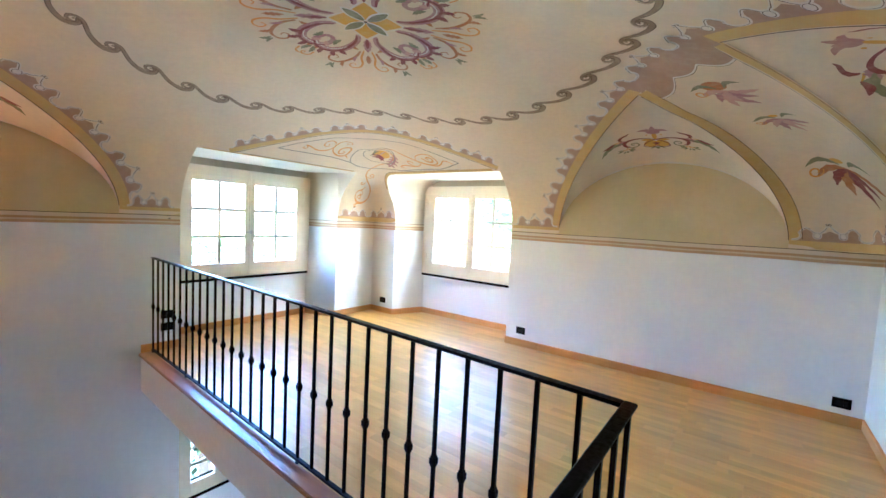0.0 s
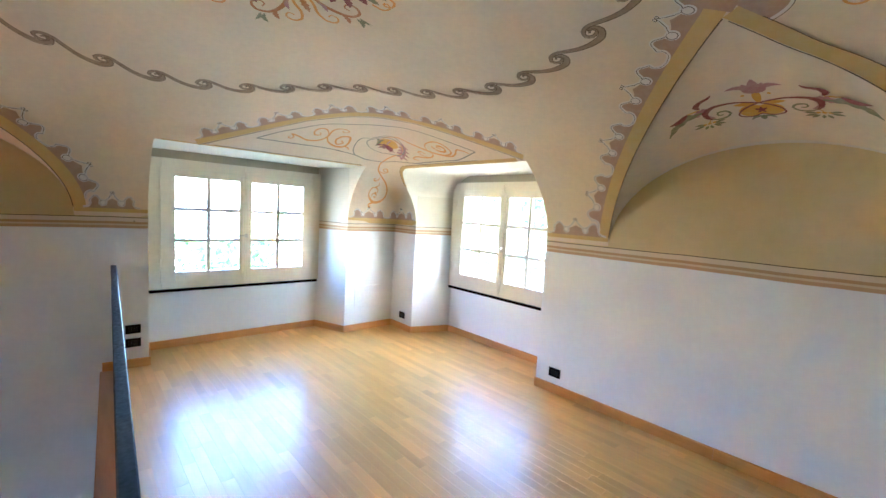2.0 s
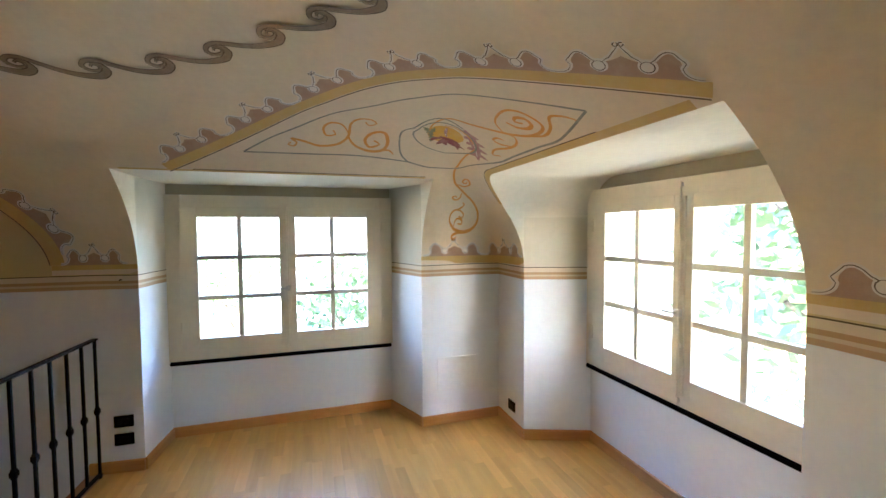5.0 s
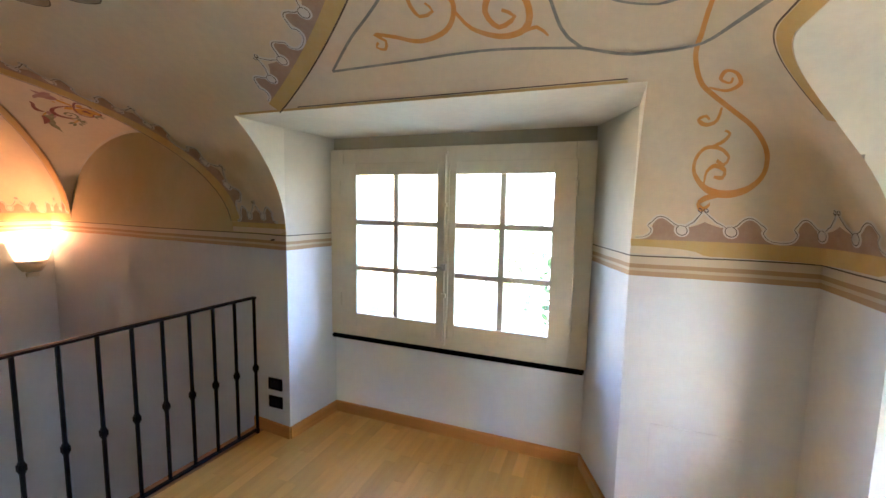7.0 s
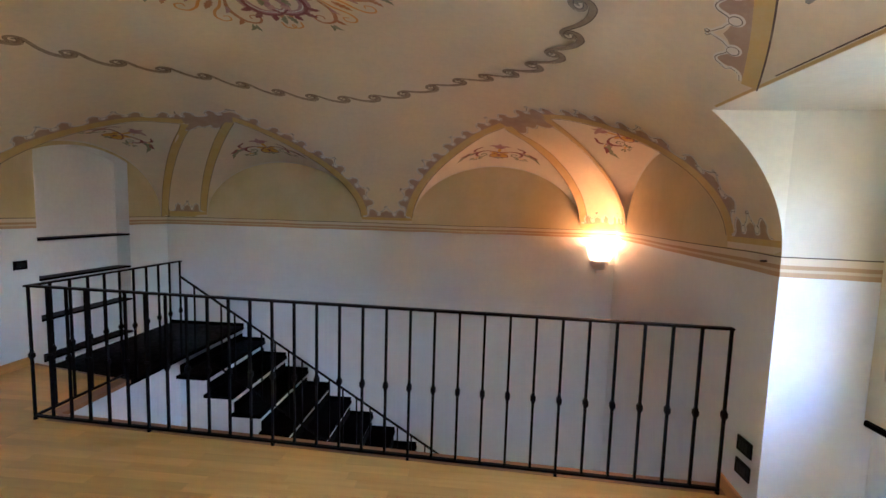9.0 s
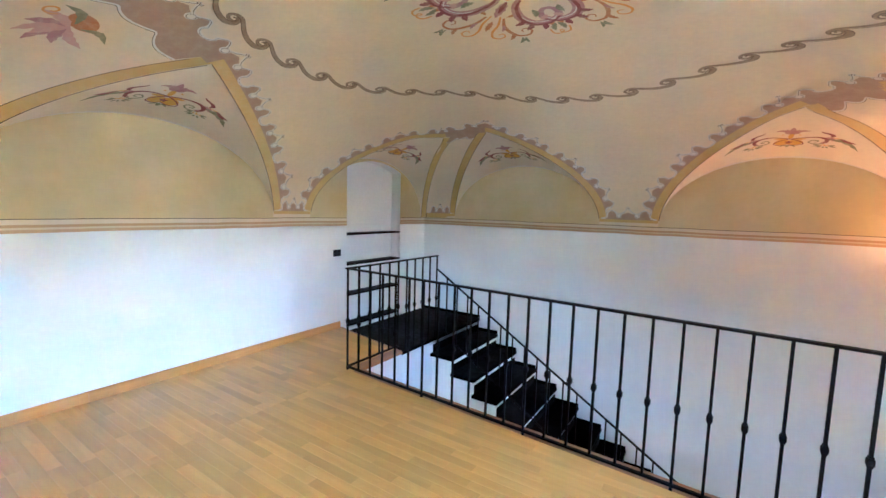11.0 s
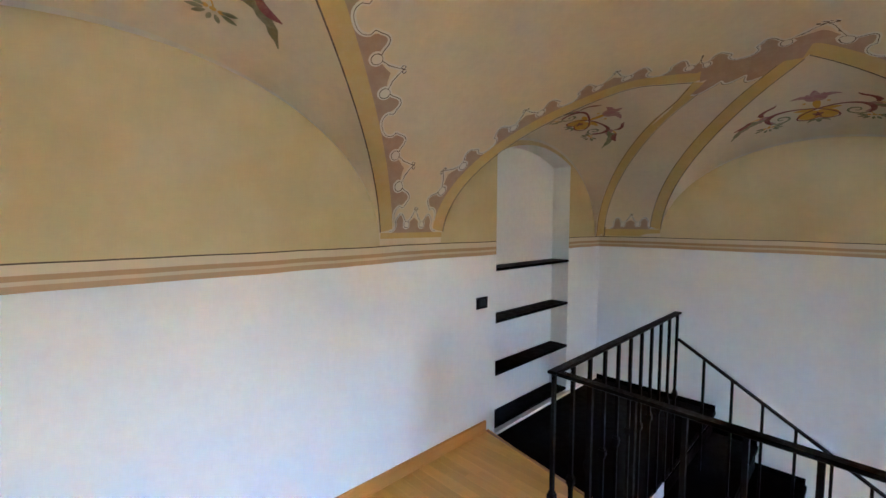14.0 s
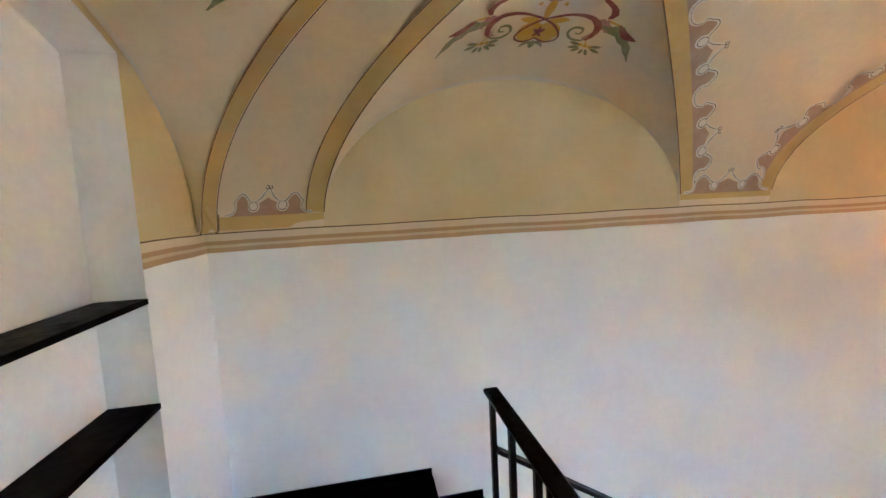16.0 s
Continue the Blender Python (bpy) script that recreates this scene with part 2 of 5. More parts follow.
def wall_paint(name, upper):
    """White below, a painted band of stripes, and another paint above: one coat of paint by height."""
    m, t, b = principled(name, (0.8, 0.8, 0.8), 0.62, spec=0.3)
    pos = position(t)
    split = t.nodes.new("ShaderNodeSeparateXYZ")
    t.links.new(pos, split.inputs[0])
    wave = spread(t, noise_of(t, 1.5, 2), 0.3, 0.7, -0.004, 0.004)
    z = t.nodes.new("ShaderNodeMath")
    z.operation = "ADD"
    t.links.new(split.outputs[2], z.inputs[0])
    t.links.new(wave, z.inputs[1])
    white = mixed(t, spread(t, noise_of(t, 0.8, 4), 0.4, 0.65, 0, 1), (0.83, 0.835, 0.84), (0.80, 0.80, 0.795))
    above = mixed(t, spread(t, noise_of(t, 0.9, 5, 0.62), 0.4, 0.65, 0, 1), upper[0], upper[1])
    stripes = [(1.333, (0.50, 0.33, 0.17)), (1.357, (0.62, 0.50, 0.31)), (1.372, (0.45, 0.29, 0.14)), (1.392, (0.66, 0.55, 0.36)),
               (1.428, (0.10, 0.07, 0.04)), (1.434, None)]
    col = white
    for height, tone in stripes:
        step = t.nodes.new("ShaderNodeMath")
        step.operation = "GREATER_THAN"
        t.links.new(z.outputs[0], step.inputs[0])
        step.inputs[1].default_value = height
        col = mixed(t, step.outputs[0], col, tone if tone else above)
    worn = spread(t, noise_of(t, 20, 5, 0.7), 0.3, 0.7, 0.975, 1.02)
    grey = t.nodes.new("ShaderNodeCombineColor")
    for k in range(3):
        t.links.new(worn, grey.inputs[k])
    t.links.new(mixed(t, 1.0, col, grey.outputs[0], "MULTIPLY"), b.inputs["Base Color"])
    bumped(t, b, noise_of(t, 7.0, 6, 0.7), 0.05, 0.008)
    return m


M_WALL = wall_paint("banded_wall", ((0.57, 0.45, 0.215), (0.65, 0.525, 0.295)))
M_WALL_JAMB = wall_paint("banded_jamb", ((0.64, 0.57, 0.42), (0.56, 0.50, 0.36)))

south = tagged(part("wall_south", box(X_W - OUT, X_E + OUT, Y_S - OUT, Y_S, Z_LOW, TOP), M_WALL), "white wall with painted band and ochre lunettes above the stair", "wall", kind="structure")

# east wall, with the shelved niche cut through its face
NICHE_N, NICHE_S, NICHE_D, NICHE_SPRING, NICHE_TOP = 0.385, -0.705, 0.175, 2.09, 2.205
bm = bmesh.new()
prism([(X_E, Y_S), (X_E + 0.45, Y_S), (X_E + 0.45, NICHE_S), (X_E, NICHE_S)], Z_LOW, TOP, bm)
prism([(X_E, NICHE_N), (X_E + 0.45, NICHE_N), (X_E + 0.45, Y_N + OUT), (X_E, Y_N + OUT)], Z_LOW, TOP, bm)
prism([(X_E + NICHE_D, NICHE_S), (X_E + 0.45, NICHE_S), (X_E + 0.45, NICHE_N), (X_E + NICHE_D, NICHE_N)], Z_LOW, TOP, bm)
prism([(X_E, NICHE_S), (X_E + NICHE_D, NICHE_S), (X_E + NICHE_D, NICHE_N), (X_E, NICHE_N)], Z_LOW, Z_LAND + 0.02, bm)
# the head of the niche: a shallow arch
steps = 12
lows = []
for k in range(steps + 1):
    s = 2 * k / steps - 1
    y = (NICHE_N + NICHE_S) / 2 + s * (NICHE_N - NICHE_S) / 2
    z = NICHE_SPRING + (NICHE_TOP - NICHE_SPRING) * (1 - s * s)
    lows.append([bm.verts.new((x, y, h)) for x, h in ((X_E, z), (X_E + NICHE_D, z), (X_E + NICHE_D, TOP), (X_E, TOP))])
for k in range(steps):
    for j in range(4):
        bm.faces.new((lows[k][j], lows[k + 1][j], lows[k + 1][(j + 1) % 4], lows[k][(j + 1) % 4]))
bmesh.ops.recalc_face_normals(bm, faces=bm.faces[:])
for f in bm.faces:
    c = f.calc_center_median()
    if c.x > X_E + 0.01 and c.z > 0 and NICHE_S - 0.01 < c.y < NICHE_N + 0.01:
        f.material_index = 1
tagged(part("wall_east", bm, [M_WALL, M_WHITE]), "white wall with painted band, ochre lunettes and a shelved niche", "wall", kind="structure")

# north wall: a solid run, a pier and the window recess between
bm = bmesh.new()
prism([(-2.13, Y_N), (X_E, Y_N), (X_E, 5.65), (-2.14, 5.65), (-2.14, 5.30)], Z_LOW, TOP, bm, [0, 0, 0, 1, 1])
prism([(X_W, Y_N), (-4.15, Y_N), (-3.96, 5.30), (-3.96, 5.65), (-5.45, 5.65), (-5.45, Y_N)], Z_LOW, TOP, bm, [1, 1, 1, 0, 0, 0])
box(-3.96, -2.14, 5.30, 5.65, -1.05, 0.62, bm)
box(-3.96, -2.14, 5.30, 5.65, Z_LOW, -2.13, bm)
tagged(part("wall_north", bm, [M_WALL, M_WALL_JAMB]), "white wall with painted band beside a deep window recess", "wall", kind="structure")
# west wall
bm = bmesh.new()
prism([(west(Y_S) - 0.026, Y_S - OUT), (west(Y_S), Y_S), (X_W, 1.95), (-5.10, 2.00), (-5.45, 2.00), (-5.45, Y_S - OUT)], Z_LOW, TOP, bm, [0, 0, 1, 1, 0, 0])
prism([(X_W, 4.05), (X_W, Y_N), (-5.45, Y_N), (-5.45, 3.86), (-5.10, 3.86)], Z_LOW, TOP, bm, [1, 0, 0, 1, 1])
box(-5.45, -5.10, 2.00, 3.86, -1.05, 0.62, bm)
box(-5.45, -5.10, 2.00, 3.86, Z_LOW, -2.13, bm)
tagged(part("wall_west", bm, [M_WALL, M_WALL_JAMB]), "white wall with painted band beside a deep window recess", "wall", kind="structure")
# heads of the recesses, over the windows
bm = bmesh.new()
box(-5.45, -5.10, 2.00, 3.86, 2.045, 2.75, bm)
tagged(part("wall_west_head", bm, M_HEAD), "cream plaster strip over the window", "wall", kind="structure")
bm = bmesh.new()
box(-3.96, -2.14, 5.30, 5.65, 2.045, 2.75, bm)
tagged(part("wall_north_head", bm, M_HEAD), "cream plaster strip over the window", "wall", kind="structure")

# ---- the vault ----
N_GRID = 120
bm = bmesh.new()
bmesh.ops.create_grid(bm, x_segments=N_GRID, y_segments=N_GRID, size=1.0)
for v in bm.verts:
    # finer towards the walls, where the vault turns down
    fx, fy = (math.copysign(1 - (1 - abs(c)) ** 1.6, c) for c in v.co.xy)
    y = CY + HY * fy
    v.co = (CX + (HX if fx > 0 else CX - west(y)) * fx, y, 0)


def cut(p, q):
    d = Vector((q[0] - p[0], q[1] - p[1], 0))
    bmesh.ops.bisect_plane(bm, geom=bm.verts[:] + bm.edges[:] + bm.faces[:], dist=1e-5, plane_co=(p[0], p[1], 0), plane_no=(-d.y, d.x, 0))


for l in LUNETTES:
    tip = lunette_xy(l, 0, l[3])
    cut(lunette_xy(l, -l[2], 0), tip)
    cut(lunette_xy(l, l[2], 0), tip)
cut((-2.13, 0), (-2.13, 1))
cut((-4.15, 0), (-4.15, 1))
cut((0, 1.95), (1, 1.95))
cut((0, 4.05), (1, 4.05))
bmesh.ops.delete(bm, geom=[f for f in bm.faces if inside_lunette(*f.calc_center_median().xy)], context="FACES")
for v in bm.verts:
    v.co.z = z_main(v.co.x, v.co.y)
bmesh.ops.bisect_plane(bm, geom=bm.verts[:] + bm.edges[:] + bm.faces[:], dist=1e-5, plane_co=(0, 0, Z_REC), plane_no=(0, 0, 1))


def in_recess(c):
    west = 1.95 < c.y < 4.05 and c.x < -3.4
    north = -4.15 < c.x < -2.13 and c.y > 3.6
    return c.z < Z_REC and (west or north)


bmesh.ops.delete(bm, geom=[f for f in bm.faces if in_recess(f.calc_center_median())], context="FACES")
for f in bm.faces:
    f.smooth = True
    f.normal_update()
    if f.normal.z > 0:
        f.normal_flip()
for l in LUNETTES:
    na, nw = 48, 22
    rows = []
    for i in range(na + 1):
        s = math.sin(math.pi / 2 * (2 * i / na - 1))
        a = l[2] * s
        reach = l[3] * (1 - abs(s))
        row = []
        for j in range(nw + 1):
            w = reach * j / nw
            x, y = lunette_xy(l, a, w)
            row.append(bm.verts.new((x, y, lunette_z(l, a, w))))
        rows.append(row)
    for i in range(na):
        for j in range(nw):
            quad = []
            for v in (rows[i][j], rows[i + 1][j], rows[i + 1][j + 1], rows[i][j + 1]):
                if all((v.co - o.co).length > 1e-6 for o in quad):
                    quad.append(v)
            if len(quad) >= 3:
                f = bm.faces.new(quad)
                f.smooth, f.material_index = True, 1
                f.normal_update()
                if f.normal.z > 0:
                    f.normal_flip()
ceiling = tagged(part("ceiling", bm, [M_VAULT, M_LUNETTE]), "cream frescoed pavilion vault with lunettes", "ceiling", kind="structure")

# ceilings of the two window recesses, and the cheeks where the recesses cut the vault
def meets(fixed, axis, level=Z_REC):
    """How far the vault stands from the middle where it comes down to a level."""
    lo, hi = (X_W + 0.001, CX - 1.2) if axis == "x" else (CY + 1.2, CY + HY - 0.001)
    for _ in range(40):
        mid = (lo + hi) / 2
        high = z_main(mid, fixed) > level if axis == "x" else z_main(fixed, mid) > level
        if axis == "x":
            lo, hi = (lo, mid) if high else (mid, hi)
        else:
            lo, hi = (mid, hi) if high else (lo, mid)
    return (lo + hi) / 2


R_COVE = 0.30


def cove(d):
    """Height of the north recess's ceiling, which rounds down into its west cheek; d metres from the cheek."""
    return Z_REC - R_COVE + math.sqrt(max(R_COVE ** 2 - max(R_COVE - d, 0) ** 2, 0))


bm = bmesh.new()
rim = [1.95 + 2.10 * k / 24 for k in range(25)]
bm.faces.new([bm.verts.new((x, y, Z_REC)) for x, y in [(-5.12, 3.86), (X_W, 4.05)][::1] + [(meets(y, "x"), y) for y in rim[::-1]] + [(X_W, 1.95), (-5.12, 2.00)]])


def cheek(points):
    """A flat cheek between the vault's curve and the recess ceiling."""
    low = [bm.verts.new((x, y, min(z_main(x, y), Z_REC))) for x, y in points]
    top = [bm.verts.new((x, y, Z_REC)) for x, y in points]
    for k in range(len(points) - 1):
        if k < len(points) - 2:
            bm.faces.new((low[k], low[k + 1], top[k + 1], top[k]))
        else:
            bm.faces.new((low[k], top[k + 1], top[k]))


for y in (1.95, 4.05):
    a, b = X_W, meets(y, "x")
    cheek([(a + (b - a) * (k / 20) ** 1.8, y) for k in range(21)])
tagged(part("ceiling_recess_west", bm, M_JAMB), "cream plaster recess head cut into the vault", "ceiling", kind="structure")
bm = bmesh.new()
cols = []
for k in range(31):
    d = 2.02 * (k / 30) ** 2.2
    edge = meets(-4.15 + d, "y", cove(d))
    col = []
    for j in range(9):
        y = edge + (5.33 - edge) * j / 8
        narrow = 0.19 * max(y - Y_N, 0) / (5.30 - Y_N)
        col.append(bm.verts.new((-4.15 + narrow + d * (2.02 - narrow) / 2.02, y, cove(d))))
    cols.append(col)
for p, q in zip(cols, cols[1:]):
    for j in range(8):
        bm.faces.new((p[j], p[j + 1], q[j + 1], q[j])).smooth = True
# the vault goes on down to the rounded corner
cols = []
for k in range(17):
    d = R_COVE * (k / 16) ** 2
    y0, y1 = meets(-4.15 + d, "y"), meets(-4.15 + d, "y", cove(d))
    cols.append([bm.verts.new((-4.15 + d, y0 + (y1 - y0) * j / 6, z_main(-4.15 + d, y0 + (y1 - y0) * j / 6))) for j in range(7)])
for p, q in zip(cols[:-1], cols[1:-1]):
    for j in range(6):
        f = bm.faces.new((p[j], q[j], q[j + 1], p[j + 1]))
        f.smooth, f.material_index = True, 1
bm.normal_update()
bmesh.ops.remove_doubles(bm, verts=bm.verts[:], dist=1e-6)
x, a, b = -2.13, Y_N, meets(-2.13, "y")
cheek([(x, a + (b - a) * (k / 20) ** 1.8) for k in range(21)])
x, b = -4.15, meets(-4.15, "y", Z_REC - R_COVE)
points = [(x, a + (b - a) * (k / 20) ** 1.8) for k in range(21)]
low = [bm.verts.new((*p, min(z_main(*p), Z_REC - R_COVE))) for p in points]
top = [bm.verts.new((*p, Z_REC - R_COVE)) for p in points]
for k in range(19):
    bm.faces.new((low[k], low[k + 1], top[k + 1], top[k]))
tagged(part("ceiling_recess_north", bm, [M_JAMB, M_VAULT]), "cream plaster recess head cut into the vault", "ceiling", kind="structure")
tagged(part("roof", box(X_W - 1.0, X_E + 0.6, Y_S - 0.4, Y_N + 1.0, 2.86, 3.05), M_WHITE), "plain slab over the vault", "roof", kind="structure")

# ---- windows ----


def casement(name, width, z0, z1, label, lower=False):
    """A two-leaf casement, six panes a leaf, built along x with the room at -y."""
    root = thing(name, label, "window", kind="structure")
    h = z1 - z0
    bm = bmesh.new()
    fw = 0.115
    for x0, x1, a, b in ((0, fw, 0, h), (width - fw, width, 0, h), (fw, width - fw, 0, fw * 0.75), (fw, width - fw, h - fw, h)):
        box(x0, x1, 0.0, 0.07, a, b, bm, 0.006)
    part("window_frame", bm, M_CREAM_WOOD, root, "cream painted fixed frame")
    mid = width / 2
    for side in (0, 1):
        x0, x1 = (fw - 0.012, mid + 0.004) if side == 0 else (mid + 0.006, width - fw + 0.012)
        a, b = fw * 0.75 - 0.012, h - fw + 0.012
        sw, bot, top = 0.134, 0.112, 0.084
        inner = 0.066
        bm = bmesh.new()
        # stiles and rails
        xs0, xs1 = (x0 + sw, x1 - inner) if side == 0 else (x0 + inner, x1 - sw)
        box(x0, xs0, -0.022, 0.03, a, b, bm, 0.005)
        box(xs1, x1, -0.022, 0.03, a, b, bm, 0.005)
        box(xs0, xs1, -0.022, 0.03, a, a + bot, bm, 0.005)
        box(xs0, xs1, -0.022, 0.03, b - top, b, bm, 0.005)
        leaf = part("sash", bm, M_CREAM_WOOD, root, "cream painted casement leaf")
        g0, g1 = a + bot, b - top
        bm = bmesh.new()
        xm = (xs0 + xs1) / 2
        box(xm - 0.018, xm + 0.018, -0.012, 0.022, g0, g1, bm, 0.003)
        for k in (1, 2):
            z = g0 + (g1 - g0) * k / 3
            box(xs0, xm - 0.018, -0.0118, 0.0218, z - 0.018, z + 0.018, bm, 0.003)
            box(xm + 0.018, xs1, -0.0118, 0.0218, z - 0.018, z + 0.018, bm, 0.003)
        part("glazing_bar", bm, M_CREAM_WOOD, leaf)
        for c in range(2):
            for k in range(3):
                p0 = xs0 if c == 0 else xm + 0.018
                p1 = xm - 0.018 if c == 0 else xs1
                q0, q1 = g0 + (g1 - g0) * k / 3, g0 + (g1 - g0) * (k + 1) / 3
                pane = part("pane", box(p0 - 0.003, p1 + 0.003, 0.003, 0.006, q0 + 0.014, q1 - 0.014), M_GLASS, leaf)
                pane.visible_shadow = False
        # hinges on the outer stile
        xh = x0 - 0.002 if side == 0 else x1 + 0.002
        for z in (a + 0.20, b - 0.18):
            bm = bmesh.new()
            bmesh.ops.create_cone(bm, cap_ends=True, segments=10, radius1=0.008, radius2=0.008, depth=0.085, matrix=Matrix.Translation((xh, -0.026, z)))
            bmesh.ops.create_uvsphere(bm, u_segments=8, v_segments=6, radius=0.009, matrix=Matrix.Translation((xh, -0.026, z + 0.047)))
            part("hinge", bm, M_CREAM_WOOD, leaf)
    # cover strip and espagnolette rod with its handle
    bm = bmesh.new()
    box(mid - 0.024, mid + 0.028, -0.036, -0.020, fw * 0.75, h - fw, bm, 0.005)
    part("cover_strip", bm, M_CREAM_WOOD, root)
    bm = bmesh.new()
    bmesh.ops.create_cone(bm, cap_ends=True, segments=10, radius1=0.007, radius2=0.007, depth=h - 0.06, matrix=Matrix.Translation((mid + 0.004, -0.048, h / 2)))
    for z in (0.06, h * 0.28, h * 0.72, h - 0.05):
        box(mid - 0.012, mid + 0.020, -0.058, -0.036, z - 0.014, z + 0.014, bm, 0.004)
    part("bolt_rod", bm, M_CREAM_WOOD, root, "painted espagnolette rod")
    bm = bmesh.new()
    box(mid - 0.014, mid + 0.022, -0.066, -0.036, h * 0.42 - 0.022, h * 0.42 + 0.022, bm, 0.006)
    box(mid - 0.095, mid + 0.004, -0.078, -0.064, h * 0.42 - 0.008, h * 0.42 + 0.008, bm, 0.005)
    part("handle", bm, M_BRASS, root, "worn pale metal lever handle")
    return root


win_w = casement("window_1", 1.87, 0.66, 2.05, "cream two-leaf casement window with twelve panes")
win_w.matrix_basis = pose(-5.055, 1.998, 0.655, 0, 0, 90)
win_n = casement("window_2", 1.83, 0.66, 2.05, "cream two-leaf casement window with twelve panes")
win_n.matrix_basis = pose(-3.965, 5.255, 0.655)
low_w = casement("window_3", 1.85, 0, 1.05, "cream casement window of the room below")
low_w.matrix_basis = pose(-5.055, 1.998, -2.09, 0, 0, 90)

# Unseen window, added to let more daylight up into the stairwell.
low_n_added = casement("window_4", 1.82, 0, 1.05, "cream casement window of the room below")
low_n_added.matrix_basis = pose(-3.96, 5.255, -2.09)

for name, poly in (("sill_west", [(-5.44, 2.003), (-5.045, 2.003), (-5.045, 3.857), (-5.44, 3.857)]),
                   ("sill_north", [(-3.957, 5.245), (-2.137, 5.245), (-2.137, 5.64), (-3.957, 5.64)])):
    bm = prism(poly, 0.622, 0.654)
    bmesh.ops.bevel(bm, geom=bm.edges[:], offset=0.006, segments=2, affect="EDGES")
    tagged(part(name, bm, M_SLATE), "black slate window sill", "window sill", kind="structure")
bm = box(-5.44, -5.04, 2.003, 3.857, -2.126, -2.095, None, 0.006)
tagged(part("sill_lower", bm, M_SLATE), "black slate window sill of the room below", "window sill", kind="structure")

# ---- baseboards ----


def board_along(p, q, bm, high=0.085, thick=0.014, z=0.0):
    """A baseboard from p to q, on the left of that way, with a rounded top."""
    d = (Vector((*q, 0)) - Vector((*p, 0)))
    n = Vector((-d.y, d.x, 0)).normalized()
    prof = [(0, 0), (thick, 0), (thick, high - 0.008), (thick * 0.55, high), (0, high)]
    ends = []
    for e in (p, q):
        ends.append([bm.verts.new(Vector((*e, z)) + n * o + Vector((0, 0, h))) for o, h in prof])
    for k in range(5):
        j = (k + 1) % 5
        bm.faces.new((ends[0][k], ends[1][k], ends[1][j], ends[0][j]))
    bm.faces.new(ends[0][::-1])
    bm.faces.new(ends[1])


skirting = thing("baseboard", "honey beech baseboard along the white walls", "baseboard", kind="structure")
RUNS = [((X_E, 0.50), (X_E, 1.65)), ((X_E, 1.652), (X_E, 3.10)), ((X_E, 3.102), (X_E, Y_N)), ((X_E, Y_N), (-0.6, Y_N)), ((-0.602, Y_N), (-2.13, Y_N)),
        ((-2.13, Y_N), (-2.14, 5.30)), ((-2.14, 5.30), (-3.96, 5.30)), ((-3.96, 5.30), (-4.15, Y_N)), ((-4.15, Y_N), (X_W, Y_N)), ((X_W, Y_N), (X_W, 4.05)),
        ((X_W, 4.05), (-5.10, 3.86)), ((-5.10, 3.86), (-5.10, 2.00)), ((-5.10, 2.00), (X_W, 1.95)), ((X_W, 1.95), (west(1.60), 1.60))]
for p, q in RUNS:
    bm = bmesh.new()
    board_along(p, q, bm)
    bmesh.ops.recalc_face_normals(bm, faces=bm.faces[:])
    part("board", bm, M_BASE, skirting)

# ---- stair ----
stair = thing("staircase", "white masonry stair with black slate treads and open sides", "staircase")
bm = bmesh.new()
STEPS = 13
X_STEP = 0.085                      # front of the landing
prof = [(X_STEP, Z_LAND - 0.045)]
for k in range(1, STEPS + 1):
    x0 = X_STEP - RUN * (k - 1)
    prof += [(x0, Z_LAND - RISE * k - 0.040), (x0 - RUN, Z_LAND - RISE * k - 0.040)]
prof += [(X_STEP - RUN * STEPS, Z_LOW + 0.002), (X_STEP, Z_LOW + 0.002)]
verts = [[bm.verts.new((px, y, pz)) for px, pz in prof] for y in (Y_S + 0.002, -0.10)]
bm.faces.new(verts[0])
bm.faces.new(verts[1][::-1])
for k in range(len(prof)):
    j = (k + 1) % len(prof)
    bm.faces.new((verts[0][k], verts[1][k], verts[1][j], verts[0][j]))
bmesh.ops.recalc_face_normals(bm, faces=bm.faces[:])
part("stair_body", bm, M_WHITE, stair, "white plastered stair body and risers")
for k in range(1, STEPS + 1):
    z, back = Z_LAND - RISE * k, X_STEP - RUN * (k - 1)
    bm = box(back - RUN - 0.03, back - 0.002, Y_S + 0.003, -0.035, z - 0.038, z, None, 0.011)
    tread = part("tread", bm, M_SLATE, stair, "black slate tread with a rounded nosing")
    # slate upstands against the riser and along the wall
    part("riser_strip", box(back - 0.014, back - 0.001, Y_S + 0.017, -0.10, z + 0.0005, z + 0.098, None, 0.002), M_SLATE, tread)
    part("wall_strip", box(back - RUN - 0.02, back - 0.001, Y_S + 0.003, Y_S + 0.016, z + 0.0005, z + 0.05, None, 0.002), M_SLATE, tread)
bm = bmesh.new()
prism([(X_STEP - 0.03, Y_S + 0.003), (X_E - 0.002, Y_S + 0.003), (X_E - 0.002, LAND_E[1] - 0.004), (X_STEP - 0.03, LAND_W[1] - 0.008)], Z_LAND - 0.043, Z_LAND, bm)
bmesh.ops.bevel(bm, geom=bm.edges[:], offset=0.006, segments=2, affect="EDGES")
part("landing_slab", bm, M_SLATE, stair, "black slate landing")
bm = prism([(X_STEP + 0.001, Y_S + 0.004), (X_E - 0.003, Y_S + 0.004), (X_E - 0.003, LAND_E[1] - 0.02), (X_STEP + 0.001, LAND_W[1] - 0.02)], Z_LOW + 0.002, Z_LAND - 0.045)
part("landing_base", bm, M_WHITE, stair, "white plastered wall under the landing")
part("wall_strip", box(X_STEP - 0.025, X_E - 0.02, Y_S + 0.003, Y_S + 0.016, Z_LAND + 0.0005, Z_LAND + 0.045, None, 0.002), M_SLATE, stair)
